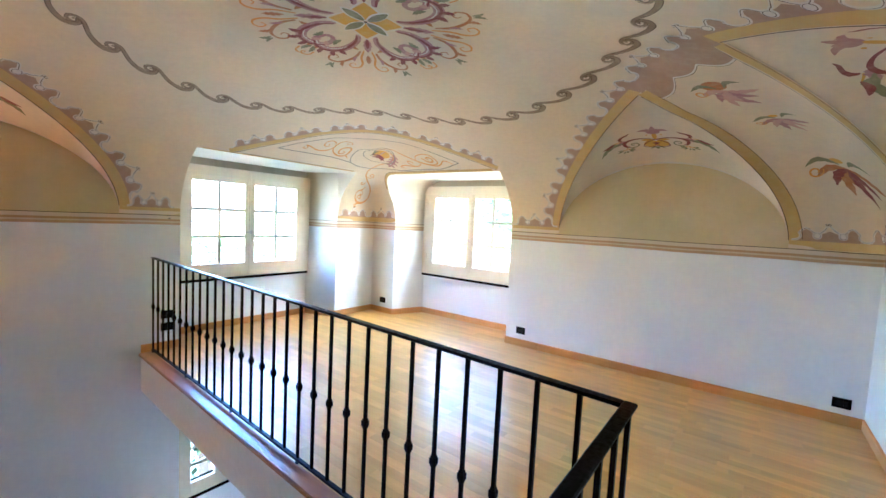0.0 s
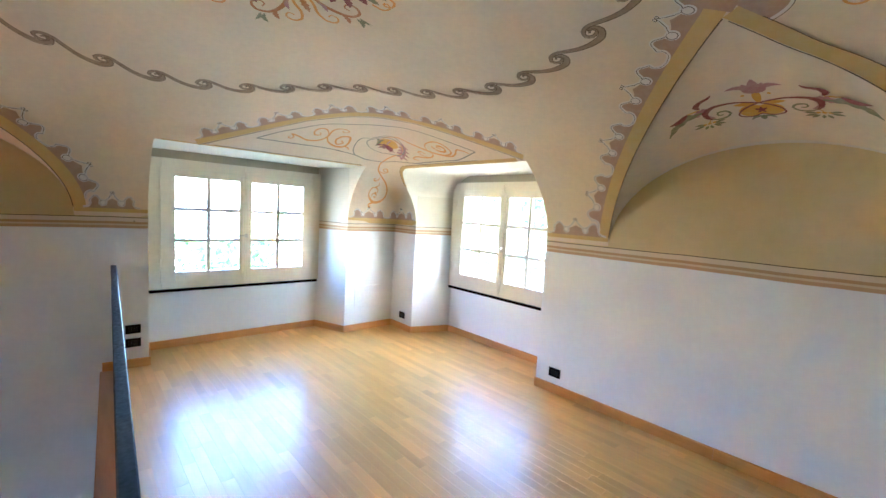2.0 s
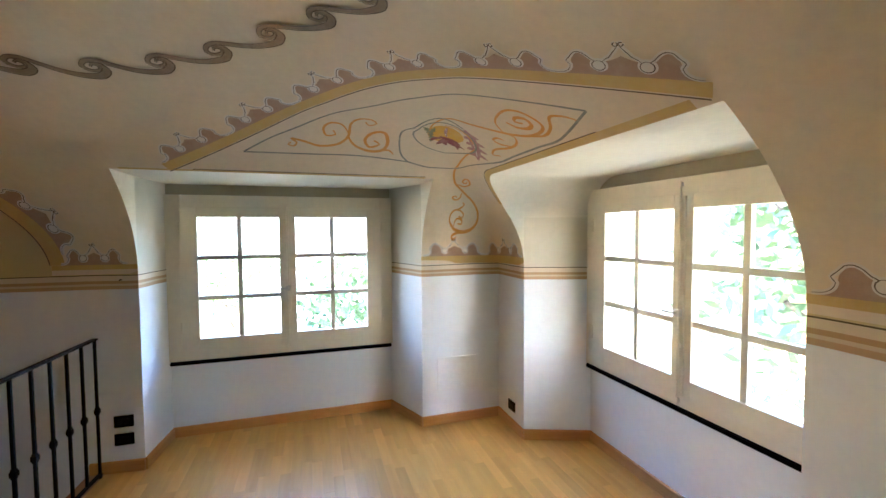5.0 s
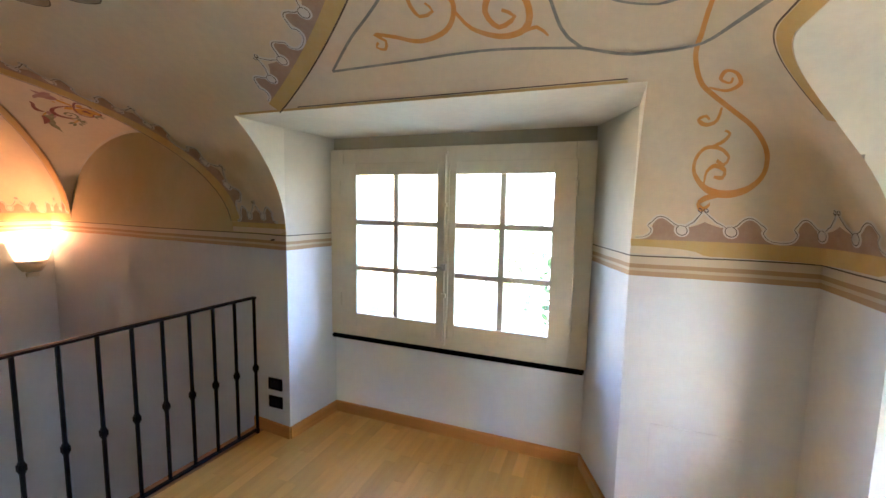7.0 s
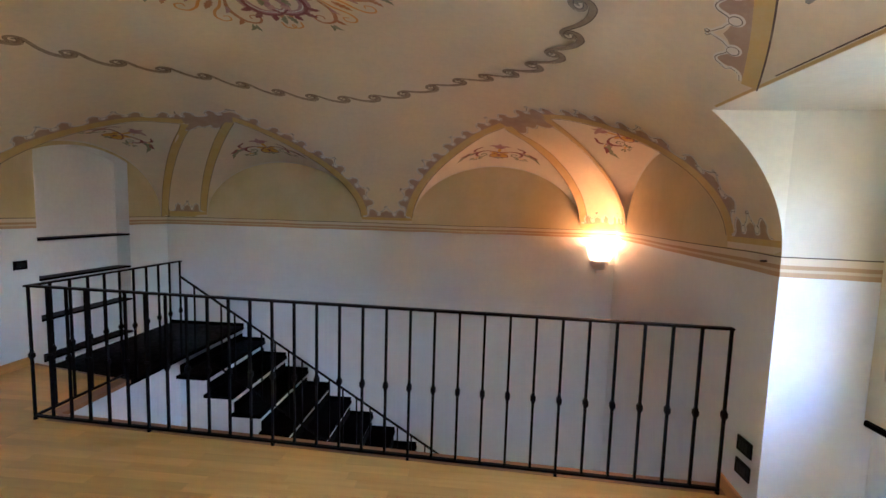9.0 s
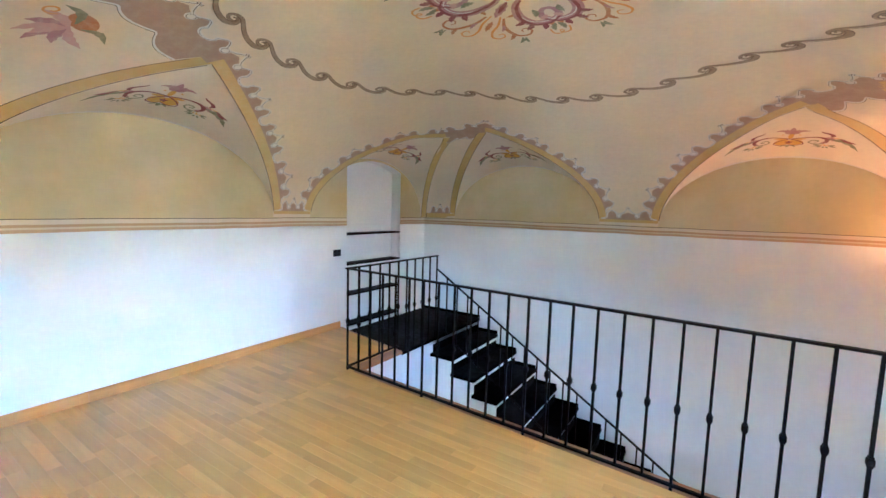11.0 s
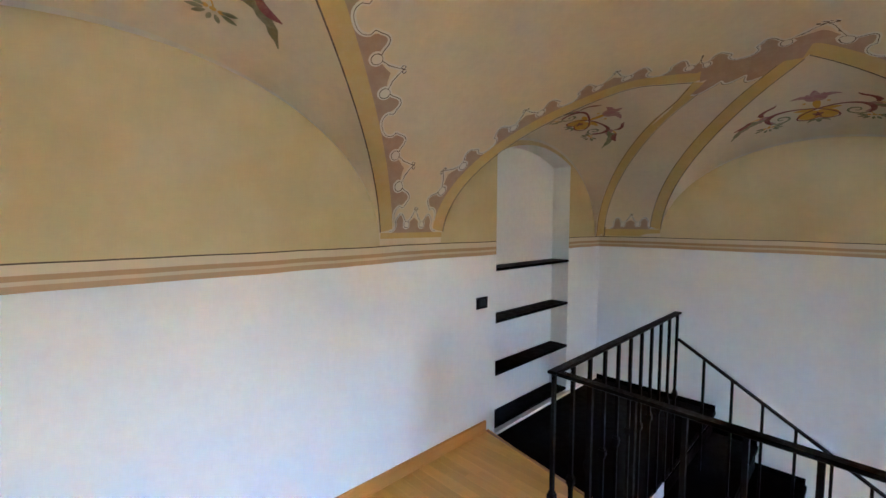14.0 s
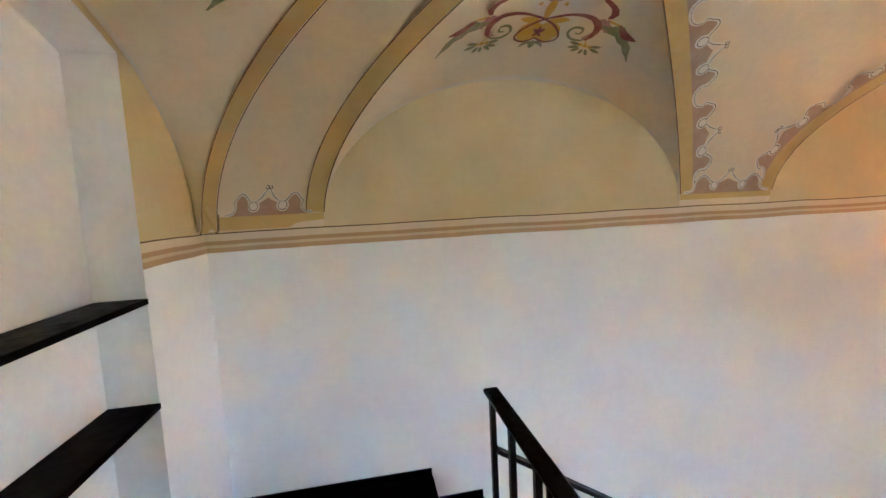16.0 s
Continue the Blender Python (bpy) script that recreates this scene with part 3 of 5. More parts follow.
bm = box(X_E - 0.018, X_E - 0.002, Y_S + 0.02, LAND_E[1] - 0.08, Z_LAND, Z_LAND + 0.022)
part("edge_strip", bm, M_WHITE, stair)

# ---- nosing along the loft's edge ----
for name, p, q in (("nosing_long", EDGE_W, EDGE_E), ("nosing_short", EDGE_E, LAND_W), ("nosing_landing", LAND_W, LAND_E)):
    d = Vector((q[0] - p[0], q[1] - p[1], 0)).normalized()
    n = Vector((-d.y, d.x, 0))
    wide = 0.10 if name != "nosing_landing" else 0.03
    out = 0.018 if name != "nosing_landing" else 0.0
    a, b = Vector((*p, 0)), Vector((*q, 0))
    bm = prism([tuple((a - n * out).xy), tuple((b - n * out).xy), tuple((b + n * wide).xy), tuple((a + n * wide).xy)], -0.032, 0.003)
    bmesh.ops.bevel(bm, geom=bm.edges[:], offset=0.006, segments=2, affect="EDGES")
    tagged(part(name, bm, M_NOSE), "reddish stained wooden nosing at the floor edge", "trim", kind="structure")

# ---- railing ----
RAIL_W, RAIL_C, RAIL_S = Vector((-4.60, 1.688, 0)), Vector((0.04, 1.435, 0)), Vector((0.04, -0.082, 0))
H_RAIL = 1.0
rail = thing("railing", "black wrought-iron railing with collared balusters round the stairwell", "railing")


def bar_between(p, q, wide, high, bm, bevel=0.004):
    """A straight bar of rectangular section from p to q, top face at the given points."""
    d = q - p
    side = Vector((-d.y, d.x, 0)).normalized() * wide / 2
    up = d.cross(side).normalized() * high
    if up.z < 0:
        up = -up
    b = bmesh.new()
    vs = [[b.verts.new(e + s + u) for s, u in ((-side, -up), (side, -up), (side, up * 0), (-side, up * 0))] for e in (p, q)]
    for k in range(4):
        j = (k + 1) % 4
        b.faces.new((vs[0][k], vs[1][k], vs[1][j], vs[0][j]))
    b.faces.new(vs[0][::-1])
    b.faces.new(vs[1])
    bmesh.ops.recalc_face_normals(b, faces=b.faces[:])
    if bevel:
        bmesh.ops.bevel(b, geom=b.edges[:], offset=bevel, segments=1, affect="EDGES")
    return join(bm, b)


up = Vector((0, 0, 1))
for a, b in ((RAIL_W, RAIL_C - Vector((0.02, 0, 0))), (RAIL_C + Vector((0, 0.02, 0)), RAIL_S - Vector((0, 0.015, 0)))):
    part("top_rail", bar_between(a + up * H_RAIL, b + up * H_RAIL, 0.042, 0.014, bmesh.new()), M_IRON, rail, "flat iron handrail")
part("bottom_rail", bar_between(RAIL_W + up * 0.040, RAIL_C + up * 0.040, 0.030, 0.016, bmesh.new()), M_IRON, rail)
part("bottom_rail", bar_between(RAIL_C + up * 0.0405, Vector((0.04, 0.66, 0.0405)), 0.030, 0.016, bmesh.new()), M_IRON, rail)


def baluster_mesh(high, knob):
    bm = bmesh.new()
    r = 0.0075
    box(-r, r, -r, r, 0, high, bm)
    for z, s, h in ((knob, 0.0155, 0.016), (knob - 0.020, 0.011, 0.006), (knob + 0.020, 0.011, 0.006)):
        b = box(-s, s, -s, s, z - h, z + h, None, min(s, h) * 0.45)
        join(bm, b)
    return finish("baluster", bm, M_IRON)


tall = baluster_mesh(H_RAIL - 0.014 - 0.030, 0.455)


def balusters(p, q, n, first, last, spacing=1.0):
    for k in range(first, last):
        at = p.lerp(q, k / n * spacing)
        ob = new("baluster", tall)
        ob.parent = rail
        ob.location = (at.x, at.y, 0.030)
        ob.rotation_euler.z = math.atan2(q.y - p.y, q.x - p.x)


balusters(RAIL_C, RAIL_W, 30, 0, 31, 0.998)
balusters(RAIL_C, RAIL_S, 10, 1, 6)
land_mesh = baluster_mesh(H_RAIL - 0.014 - Z_LAND, 0.455 - Z_LAND)
for k in range(6, 11):
    at = RAIL_C.lerp(RAIL_S, k / 10)
    ob = new("baluster", land_mesh)
    ob.parent = rail
    ob.location = (at.x, at.y, Z_LAND)
# feet below the bottom bar
for k in (0, 6, 12, 18, 24, 30):
    at = RAIL_C.lerp(RAIL_W, k / 30 * 0.998)
    foot = part("foot", box(-0.009, 0.009, -0.009, 0.009, 0.0025, 0.026), M_IRON, rail)
    foot.location = (at.x, at.y, 0)

stair_rail = thing("stair_railing", "sloping black iron railing beside the stair", "railing")
SLOPE = RISE / RUN
top0, top1 = Vector((0.03, -0.082, 0.83)), Vector((-3.75, -0.082, 0.83 - SLOPE * 3.78))
part("top_rail", bar_between(top0, top1, 0.034, 0.012, bmesh.new()), M_IRON, stair_rail, "sloping flat iron handrail")
low_drop = Vector((0, 0, 0.72))
part("bottom_rail", bar_between(top0 - low_drop + Vector((-0.3, 0, -0.19)), top1 - low_drop, 0.026, 0.012, bmesh.new()), M_IRON, stair_rail)
for k in range(1, 26):
    x = 0.03 - 0.15 * k
    z_top = 0.83 - SLOPE * (0.03 - x) - 0.010
    bm = box(-0.007, 0.007, -0.007, 0.007, 0, 0.72, None, 0)
    b = part("baluster", bm, M_IRON, stair_rail)
    b.location = (x, -0.082, z_top - 0.72)

# ---- niche shelves ----
for z in (1.225, 0.825, 0.415, 0.0):
    bm = box(X_E - 0.006, X_E + NICHE_D - 0.002, NICHE_S + 0.002, NICHE_N - 0.002, z - 0.022, z, None, 0.004)
    tagged(part("niche_shelf", bm, M_SLATE), "black slate shelf built into the white niche", "shelf", "shelves in the niche")

# ---- switch and sockets ----


def plate(label, category, wide, high, modules, at, turn, group=""):
    """A black plate with its inserts, built on the xz plane, facing -y."""
    root = thing("wall_switch" if category == "switch" else "wall_socket", label, category, group, at=at, turn=turn)
    bm = box(-wide / 2, wide / 2, -0.009, 0.0, -high / 2, high / 2, None, 0.003)
    part("cover_plate", bm, M_BLACK, root)
    w = (wide - 0.044) / modules
    for k in range(modules):
        x = -wide / 2 + 0.022 + w * k
        bm = box(x + 0.001, x + w - 0.001, -0.0125, -0.009, -high * 0.27, high * 0.27, None, 0.002)
        part("rocker" if category == "switch" else "socket_insert", bm, M_BLACK_DARK, root)
    return root


plate("black plastic light switch on the white wall", "switch", 0.12, 0.085, 3, (X_E, 0.553, 0.985), -90)
plate("black plastic socket plate low on the wall", "socket", 0.12, 0.085, 3, (-1.925, Y_N, 0.195), 0, "black sockets")
plate("black plastic socket plate low on the wall", "socket", 0.12, 0.085, 3, (1.01, Y_N, 0.18), 0, "black sockets")
plate("black plastic socket plate low on the pier", "socket", 0.12, 0.085, 3, (-4.36, Y_N, 0.20), 0, "black sockets")
plate("upper black socket plate beside the window recess", "socket", 0.12, 0.085, 3, (X_W, 1.828, 0.378), 90, "black sockets")
plate("lower black socket plate beside the window recess", "socket", 0.12, 0.085, 3, (X_W, 1.828, 0.247), 90, "black sockets")

# ---- wall lamp in the corner ----
M_PLASTER_LAMP, _t, _b = principled("lamp_plaster", (0.78, 0.74, 0.68), 0.6)
M_BULB, _t, _b = principled("bulb", (1, 0.8, 0.5), 0.4)
_b.inputs["Emission Color"].default_value = (1.0, 0.62, 0.28, 1)
_b.inputs["Emission Strength"].default_value = 5.0
LAMP = (-4.735, Y_S, 0.95)
lamp = thing("wall_lamp", "lit white plaster half-bowl uplighter on the wall", "wall lamp", at=LAMP)
M_SHADE, _t, _b = principled("lit_frosted_glass", (0.9, 0.8, 0.62), 0.5)
_b.inputs["Emission Color"].default_value = (1.0, 0.52, 0.19, 1)
_b.inputs["Emission Strength"].default_value = 0.08


def half_bowl(profile):
    """A half bowl against the wall, turned from a profile of radius and height that goes out and back in."""
    bm = bmesh.new()
    rings = [[bm.verts.new((r * math.cos(math.pi * k / 32), 0.002 + 1.0 * r * math.sin(math.pi * k / 32), z)) for k in range(33)] for r, z in profile]
    for a, b in zip(rings, rings[1:]):
        for k in range(32):
            bm.faces.new((a[k], a[k + 1], b[k + 1], b[k]))
    bm.faces.new(rings[0][::-1])
    bm.faces.new(rings[-1])
    return bm


smooth(part("base", half_bowl(((0.04, -0.02), (0.075, -0.015), (0.105, 0.035), (0.126, 0.092), (0.118, 0.092), (0.09, 0.05), (0.05, 0.0))), M_PLASTER_LAMP, lamp, "white plaster lower bowl"))
smooth(part("shade", half_bowl(((0.121, 0.094), (0.134, 0.12), (0.152, 0.17), (0.168, 0.225), (0.180, 0.275), (0.174, 0.275), (0.146, 0.17), (0.116, 0.094))), M_SHADE, lamp, "glowing frosted glass shade"))
bm = bmesh.new()
bmesh.ops.create_uvsphere(bm, u_segments=16, v_segments=10, radius=0.035, matrix=Matrix.Translation((0, 0.095, 0.22)))
smooth(part("bulb", bm, M_BULB, lamp, "glowing warm bulb"))
bm = box(-0.05, 0.05, 0.001, 0.03, -0.07, -0.03, None, 0.006)
part("wall_bracket", bm, M_PLASTER_LAMP, lamp)
bulb_data = bpy.data.lights.new("bulb_light", "POINT")
bulb_data.energy, bulb_data.color, bulb_data.shadow_soft_size = 0.37, (1.0, 0.30, 0.065), 0.045
bulb_light = new("bulb_light", bulb_data)
bulb_light.location = (LAMP[0], Y_S + 0.10, LAMP[2] + 0.275)

# ---- access panel on the pier, and a nail in the band ----
bm = box(X_W - 0.004, X_W + 0.004, 4.19, 4.58, 0.30, 0.60, None, 0.002)
tagged(part("access_panel", bm, M_WHITE), "flush white access panel in the pier wall", "wall panel")
bm = bmesh.new()
bmesh.ops.create_cone(bm, cap_ends=True, segments=8, radius1=0.005, radius2=0.004, depth=0.03, matrix=Matrix.Translation((X_W + 0.012, 1.845, 1.40)) @ Matrix.Rotation(radians(90), 4, "Y"))
tagged(part("nail", bm, M_IRON), "small dark nail in the painted band", "nail")

# ---- frescoes: thin coats of paint laid on the vault ----
P_GOLD = fresco("gold_band_paint", (0.60, 0.40, 0.14), 0.25)
P_BROWN = fresco("umber_scallop_paint", (0.42, 0.275, 0.18), 0.3)
P_DARK = fresco("dark_line_paint", (0.115, 0.072, 0.05), 0.3)
P_WAVE = fresco("wave_paint", (0.33, 0.235, 0.145), 0.25)
P_LIGHT = fresco("pale_line_paint", (0.74, 0.67, 0.55), 0.2)
P_OCHRE = fresco("ochre_paint", (0.66, 0.36, 0.055), 0.3)
P_ORANGE = fresco("orange_scroll_paint", (0.66, 0.30, 0.065), 0.25)
P_WINE = fresco("wine_paint", (0.25, 0.075, 0.075), 0.3)
P_MAUVE = fresco("mauve_paint", (0.42, 0.22, 0.21), 0.5)
P_GREEN = fresco("grey_green_paint", (0.24, 0.23, 0.13), 0.45)
P_RUST = fresco("rust_paint", (0.45, 0.19, 0.075), 0.4)
P_PINK = fresco("faded_pink_paint", (0.58, 0.33, 0.26), 0.5)
P_GREY = fresco("grey_line_paint", (0.25, 0.23, 0.19), 0.4)


class Coat:
    """Gathers the strokes of one paint and makes them one mesh."""

    def __init__(self, name, paint, lift):
        self.name, self.paint, self.lift = name, paint, lift
        self.verts, self.faces = [], []

    def strip(self, left, right):
        n = len(self.verts)
        for a, b in zip(left, right):
            self.verts += [a, b]
        for k in range(len(left) - 1):
            i = n + 2 * k
            self.faces.append((i, i + 2, i + 3, i + 1))

    def fan(self, rim, middle):
        n = len(self.verts)
        self.verts += [middle] + rim
        for k in range(len(rim)):
            self.faces.append((n, n + 1 + k, n + 1 + (k + 1) % len(rim)))

    def make(self):
        mesh = bpy.data.meshes.new(self.name)
        mesh.from_pydata([tuple(v) for v in self.verts], [], self.faces)
        mesh.materials.append(self.paint)
        ob = new(self.name, mesh)
        ob.parent = ceiling
        ob["kind"] = "structure"
        ob["label"] = "painted fresco ornament on the vault"
        return ob


COATS = {}
for order, (key, paint) in enumerate((("gold", P_GOLD), ("brown", P_BROWN), ("rust", P_RUST), ("ochre", P_OCHRE), ("mauve", P_MAUVE), ("light", P_LIGHT), ("wave", P_WAVE), ("pink", P_PINK),
                                      ("green", P_GREEN), ("orange", P_ORANGE), ("wine", P_WINE), ("grey", P_GREY), ("dark", P_DARK))):
    COATS[key] = Coat("fresco_" + key, paint, 0.0040 + 0.0004 * order)


def curve(points, step=0.02):
    """A smooth line through 2D points, with widths if a third number is given."""
    pts = [np.array(p, float) for p in points]
    out = []
    for k in range(len(pts) - 1):
        p0, p1, p2, p3 = pts[max(k - 1, 0)], pts[k], pts[k + 1], pts[min(k + 2, len(pts) - 1)]
        n = max(int(np.linalg.norm((p2 - p1)[:2]) / step), 2)
        for i in range(n):
            t = i / n
            out.append(0.5 * (2 * p1 + (p2 - p0) * t + (2 * p0 - 5 * p1 + 4 * p2 - p3) * t * t + (3 * p1 - p0 - 3 * p2 + p3) * t ** 3))
    out.append(pts[-1])
    return out


def spiral(cx, cy, r, start, turns, inner=0.15):
    n = max(int(abs(turns) * 9), 6)
    return [(cx + r * (1 - (1 - inner) * k / n) * math.cos(start + 2 * math.pi * turns * k / n),
             cy + r * (1 - (1 - inner) * k / n) * math.sin(start + 2 * math.pi * turns * k / n)) for k in range(n + 1)]


def stroke(key, points, where, width=0.02, step=0.02, taper=True):
    """A painted line through 2D points; where(u, v, lift) lays a 2D point on the vault."""
    c = COATS[key]
    line = curve(points, step)
    left, right = [], []
    for k, p in enumerate(line):
        d = line[min(k + 1, len(line) - 1)][:2] - line[max(k - 1, 0)][:2]
        size = np.linalg.norm(d)
        if size < 1e-9:
            continue
        n = np.array((-d[1], d[0])) / size
        w = p[2] if len(p) > 2 else width
        if taper and len(p) < 3:
            f = k / (len(line) - 1)
            w = width * (0.35 + 0.65 * math.sin(math.pi * min(max(f, 0.04), 0.96)) ** 0.6)
        left.append(where(*(p[:2] + n * w / 2), c.lift))
        right.append(where(*(p[:2] - n * w / 2), c.lift))
    if len(left) > 1:
        c.strip(left, right)


def leaf(key, base, tip, width, where, bend=0.0, jag=0.0, n=8):
    """A pointed leaf from base to tip; bend bows it, jag roughens its outline."""
    c = COATS[key]
    b, t = np.array(base, float), np.array(tip, float)
    d = t - b
    side = np.array((-d[1], d[0]))
    left, right = [], []
    for k in range(n + 1):
        s = k / n
        m = b + d * s + side * bend * math.sin(math.pi * s)
        w = width * math.sin(math.pi * min(s * 0.93 + 0.05, 1)) ** 0.8 / 2
        if jag and k % 2:
            w *= 1 - jag
        u = side / max(np.linalg.norm(side), 1e-9)
        left.append(where(*(m + u * w), c.lift))
        right.append(where(*(m - u * w), c.lift))
    c.strip(left, right)


def disc(key, at, r, where, squash=1.0, n=18):
    c = COATS[key]
    rim = [where(at[0] + r * math.cos(2 * math.pi * k / n), at[1] + r * squash * math.sin(2 * math.pi * k / n), c.lift) for k in range(n)]
    c.fan(rim, where(at[0], at[1], c.lift))


def turned(where, at, angle, scale=1.0, mirror=False):
    """The same place, seen from a drawing that is shifted, turned, scaled or mirrored."""
    ca, sa = math.cos(angle) * scale, math.sin(angle) * scale
    m = -1 if mirror else 1
    return lambda u, v, lift: where(at[0] + ca * m * u - sa * v, at[1] + sa * m * u + ca * v, lift)


def plan(x, y, lift):
    x, y = min(max(x, west(y) + 0.002), X_E - 0.002), min(max(y, Y_S + 0.002), Y_N - 0.002)
    return on_vault(x, y, lift)


def main_point(x, y, lift):
    """On the main vault, even beyond a groin."""
    x, y = min(max(x, west(y) + 0.001), X_E - 0.001), min(max(y, Y_S + 0.001), Y_N - 0.001)
    e = 0.004
    g = Vector(((z_main(x + e, y) - z_main(x - e, y)) / (2 * e), (z_main(x, y + e) - z_main(x, y - e)) / (2 * e), -1)).normalized()
    return Vector((x, y, z_main(x, y))) + g * lift


class Trail:
    """A line on the main vault, measured along itself (s) and to its left (d)."""

    def __init__(self, xy, flip=False):
        dense = []
        for p, q in zip(xy, xy[1:]):
            n = max(int(math.dist(p, q) / 0.012), 2)
            dense += [(p[0] + (q[0] - p[0]) * k / n, p[1] + (q[1] - p[1]) * k / n) for k in range(n)]
        dense.append(xy[-1])
        self.p = [main_point(*q, 0) for q in dense]
        self.s = [0.0]
        for a, b in zip(self.p, self.p[1:]):
            self.s.append(self.s[-1] + (b - a).length)
        self.long = self.s[-1]
        self.sign = -1 if flip else 1

    def __call__(self, s, d, lift):
        s = min(max(s, 0), self.long)
        k = min(max(int(np.searchsorted(self.s, s)) - 1, 0), len(self.p) - 2)
        a, b = self.p[k], self.p[k + 1]
        m = a.lerp(b, (s - self.s[k]) / max(self.s[k + 1] - self.s[k], 1e-9))
        lo, hi = self.p[max(k - 6, 0)], self.p[min(k + 7, len(self.p) - 1)]
        t = (hi - lo).normalized()
        n = (main_point(m.x, m.y, 1.0) - main_point(m.x, m.y, 0.0))
        side = t.cross(n).normalized() * self.sign
        q = m + side * d
        return main_point(q.x, q.y, lift)


def base_line(xy):
    """A place finder along the foot of the vault: s along the wall, d upwards from the band."""
    reach = [0.0]
    for p, q in zip(xy, xy[1:]):
        reach.append(reach[-1] + math.dist(p, q))

    def where(s, d, lift):
        s = min(max(s, 0), reach[-1])
        k = min(max(int(np.searchsorted(reach, s)) - 1, 0), len(xy) - 2)
        f = (s - reach[k]) / (reach[k + 1] - reach[k])
        x, y = xy[k][0] + (xy[k + 1][0] - xy[k][0]) * f, xy[k][1] + (xy[k + 1][1] - xy[k][1]) * f
        lo, hi = 0.6, 1.0
        if z_main(x, y) > Z_BAND + max(d, 0.002):
            # under the vault's edge the paint goes on down the wall
            face = Vector((xy[k][1] - xy[k + 1][1], xy[k + 1][0] - xy[k][0], 0)).normalized()
            if face.dot(Vector((CX - x, CY - y, 0))) < 0:
                face = -face
            return Vector((x, y, Z_BAND + max(d, 0.002))) + face * lift
        for _ in range(26):
            mid = (lo + hi) / 2
            if z_main(CX + (x - CX) * mid, CY + (y - CY) * mid) > Z_BAND + max(d, 0.002):
                lo = mid
            else:
                hi = mid
        return main_point(CX + (x - CX) * lo, CY + (y - CY) * lo, lift)

    where.long = reach[-1]
    return where


def band(key, where, s0, s1, d0, d1, step=0.03):
    c = COATS[key]
    n = max(int((s1 - s0) / step), 2)
    c.strip([where(s0 + (s1 - s0) * k / n, d0, c.lift) for k in range(n + 1)], [where(s0 + (s1 - s0) * k / n, d1, c.lift) for k in range(n + 1)])


LOBE = ((0.0, 0.62), (0.08, 0.54), (0.18, 0.46), (0.26, 0.44), (0.34, 0.48), (0.43, 0.56), (0.50, 0.68), (0.58, 0.74), (0.66, 0.72), (0.72, 0.60), (0.745, 0.36),
        (0.79, 0.16), (0.88, 0.08), (1.0, 0.06))


def bump_top(f):
    """Height of the scalloped border, from the spike (0) to the middle of the bay (1)."""
    return float(np.interp(f, [p[0] for p in LOBE], [p[1] for p in LOBE]))


def scallops(where, s0, s1, d0, high=0.16, repeat=0.53):
    """Umber lobes that curl into rings on both sides of a heart-tipped spike, with round bays between."""
    count = max(round((s1 - s0) / repeat), 1)
    p = (s1 - s0) / count
    brown = COATS["brown"]
    for k in range(count):
        a = s0 + p * k
        n = 40
        us = [i / n for i in range(n + 1)]
        brown.strip([where(a + p * u, d0, brown.lift) for u in us], [where(a + p * u, d0 + high * bump_top(abs(2 * u - 1)), brown.lift) for u in us])
        r = min(0.155 * high, 0.055 * p)
        for m in (-1, 1):
            def half(f, h):
                return (a + p * (0.5 + m * f / 2), d0 + high * h)
            eye = half(0.33, 0.34)
            disc("light", eye, r * 1.2, where, 1.0, 16)
            ring_line = [(eye[0] + m * r * math.sin(t), eye[1] + r * math.cos(t)) for t in np.linspace(0.5, 6.9, 16)]
            edge = [half(1.0, 0.06), half(0.89, 0.08), half(0.80, 0.17), half(0.755, 0.34), half(0.80, 0.47), half(0.73, 0.60), half(0.66, 0.74), half(0.57, 0.77), half(0.49, 0.68), half(0.43, 0.55)] + ring_line
            spike = [half(0.27, 0.46), half(0.19, 0.58), half(0.16, 0.60), half(0.10, 0.74), half(0.08, 0.78), half(0.02, 0.93)]
            for line in (edge, spike):
                stroke("light", line, where, 0.125 * high, 0.012, False)
                stroke("dark", line, where, 0.027 * high, 0.012, True)
            lobe_tip = half(0.04, 0.99)
            stroke("light", spiral(*lobe_tip, 0.06 * high, 1.0, m * 0.9, 0.8), where, 0.010, 0.01, False)
            stroke("dark", spiral(*lobe_tip, 0.06 * high, 1.0, m * 0.9, 0.8), where, 0.0045, 0.01, False)


# --- borders of the three lunetted corners ---
L_SE, L_SW, L_ES, L_EN, L_NE, L_WS = LUNETTES
GOLD = 0.090


def foot(l, end):
    return lunette_xy(l, end * l[2] * 0.996, 0.004)


def tip(l):
    return lunette_xy(l, 0, l[3] + 0.004)


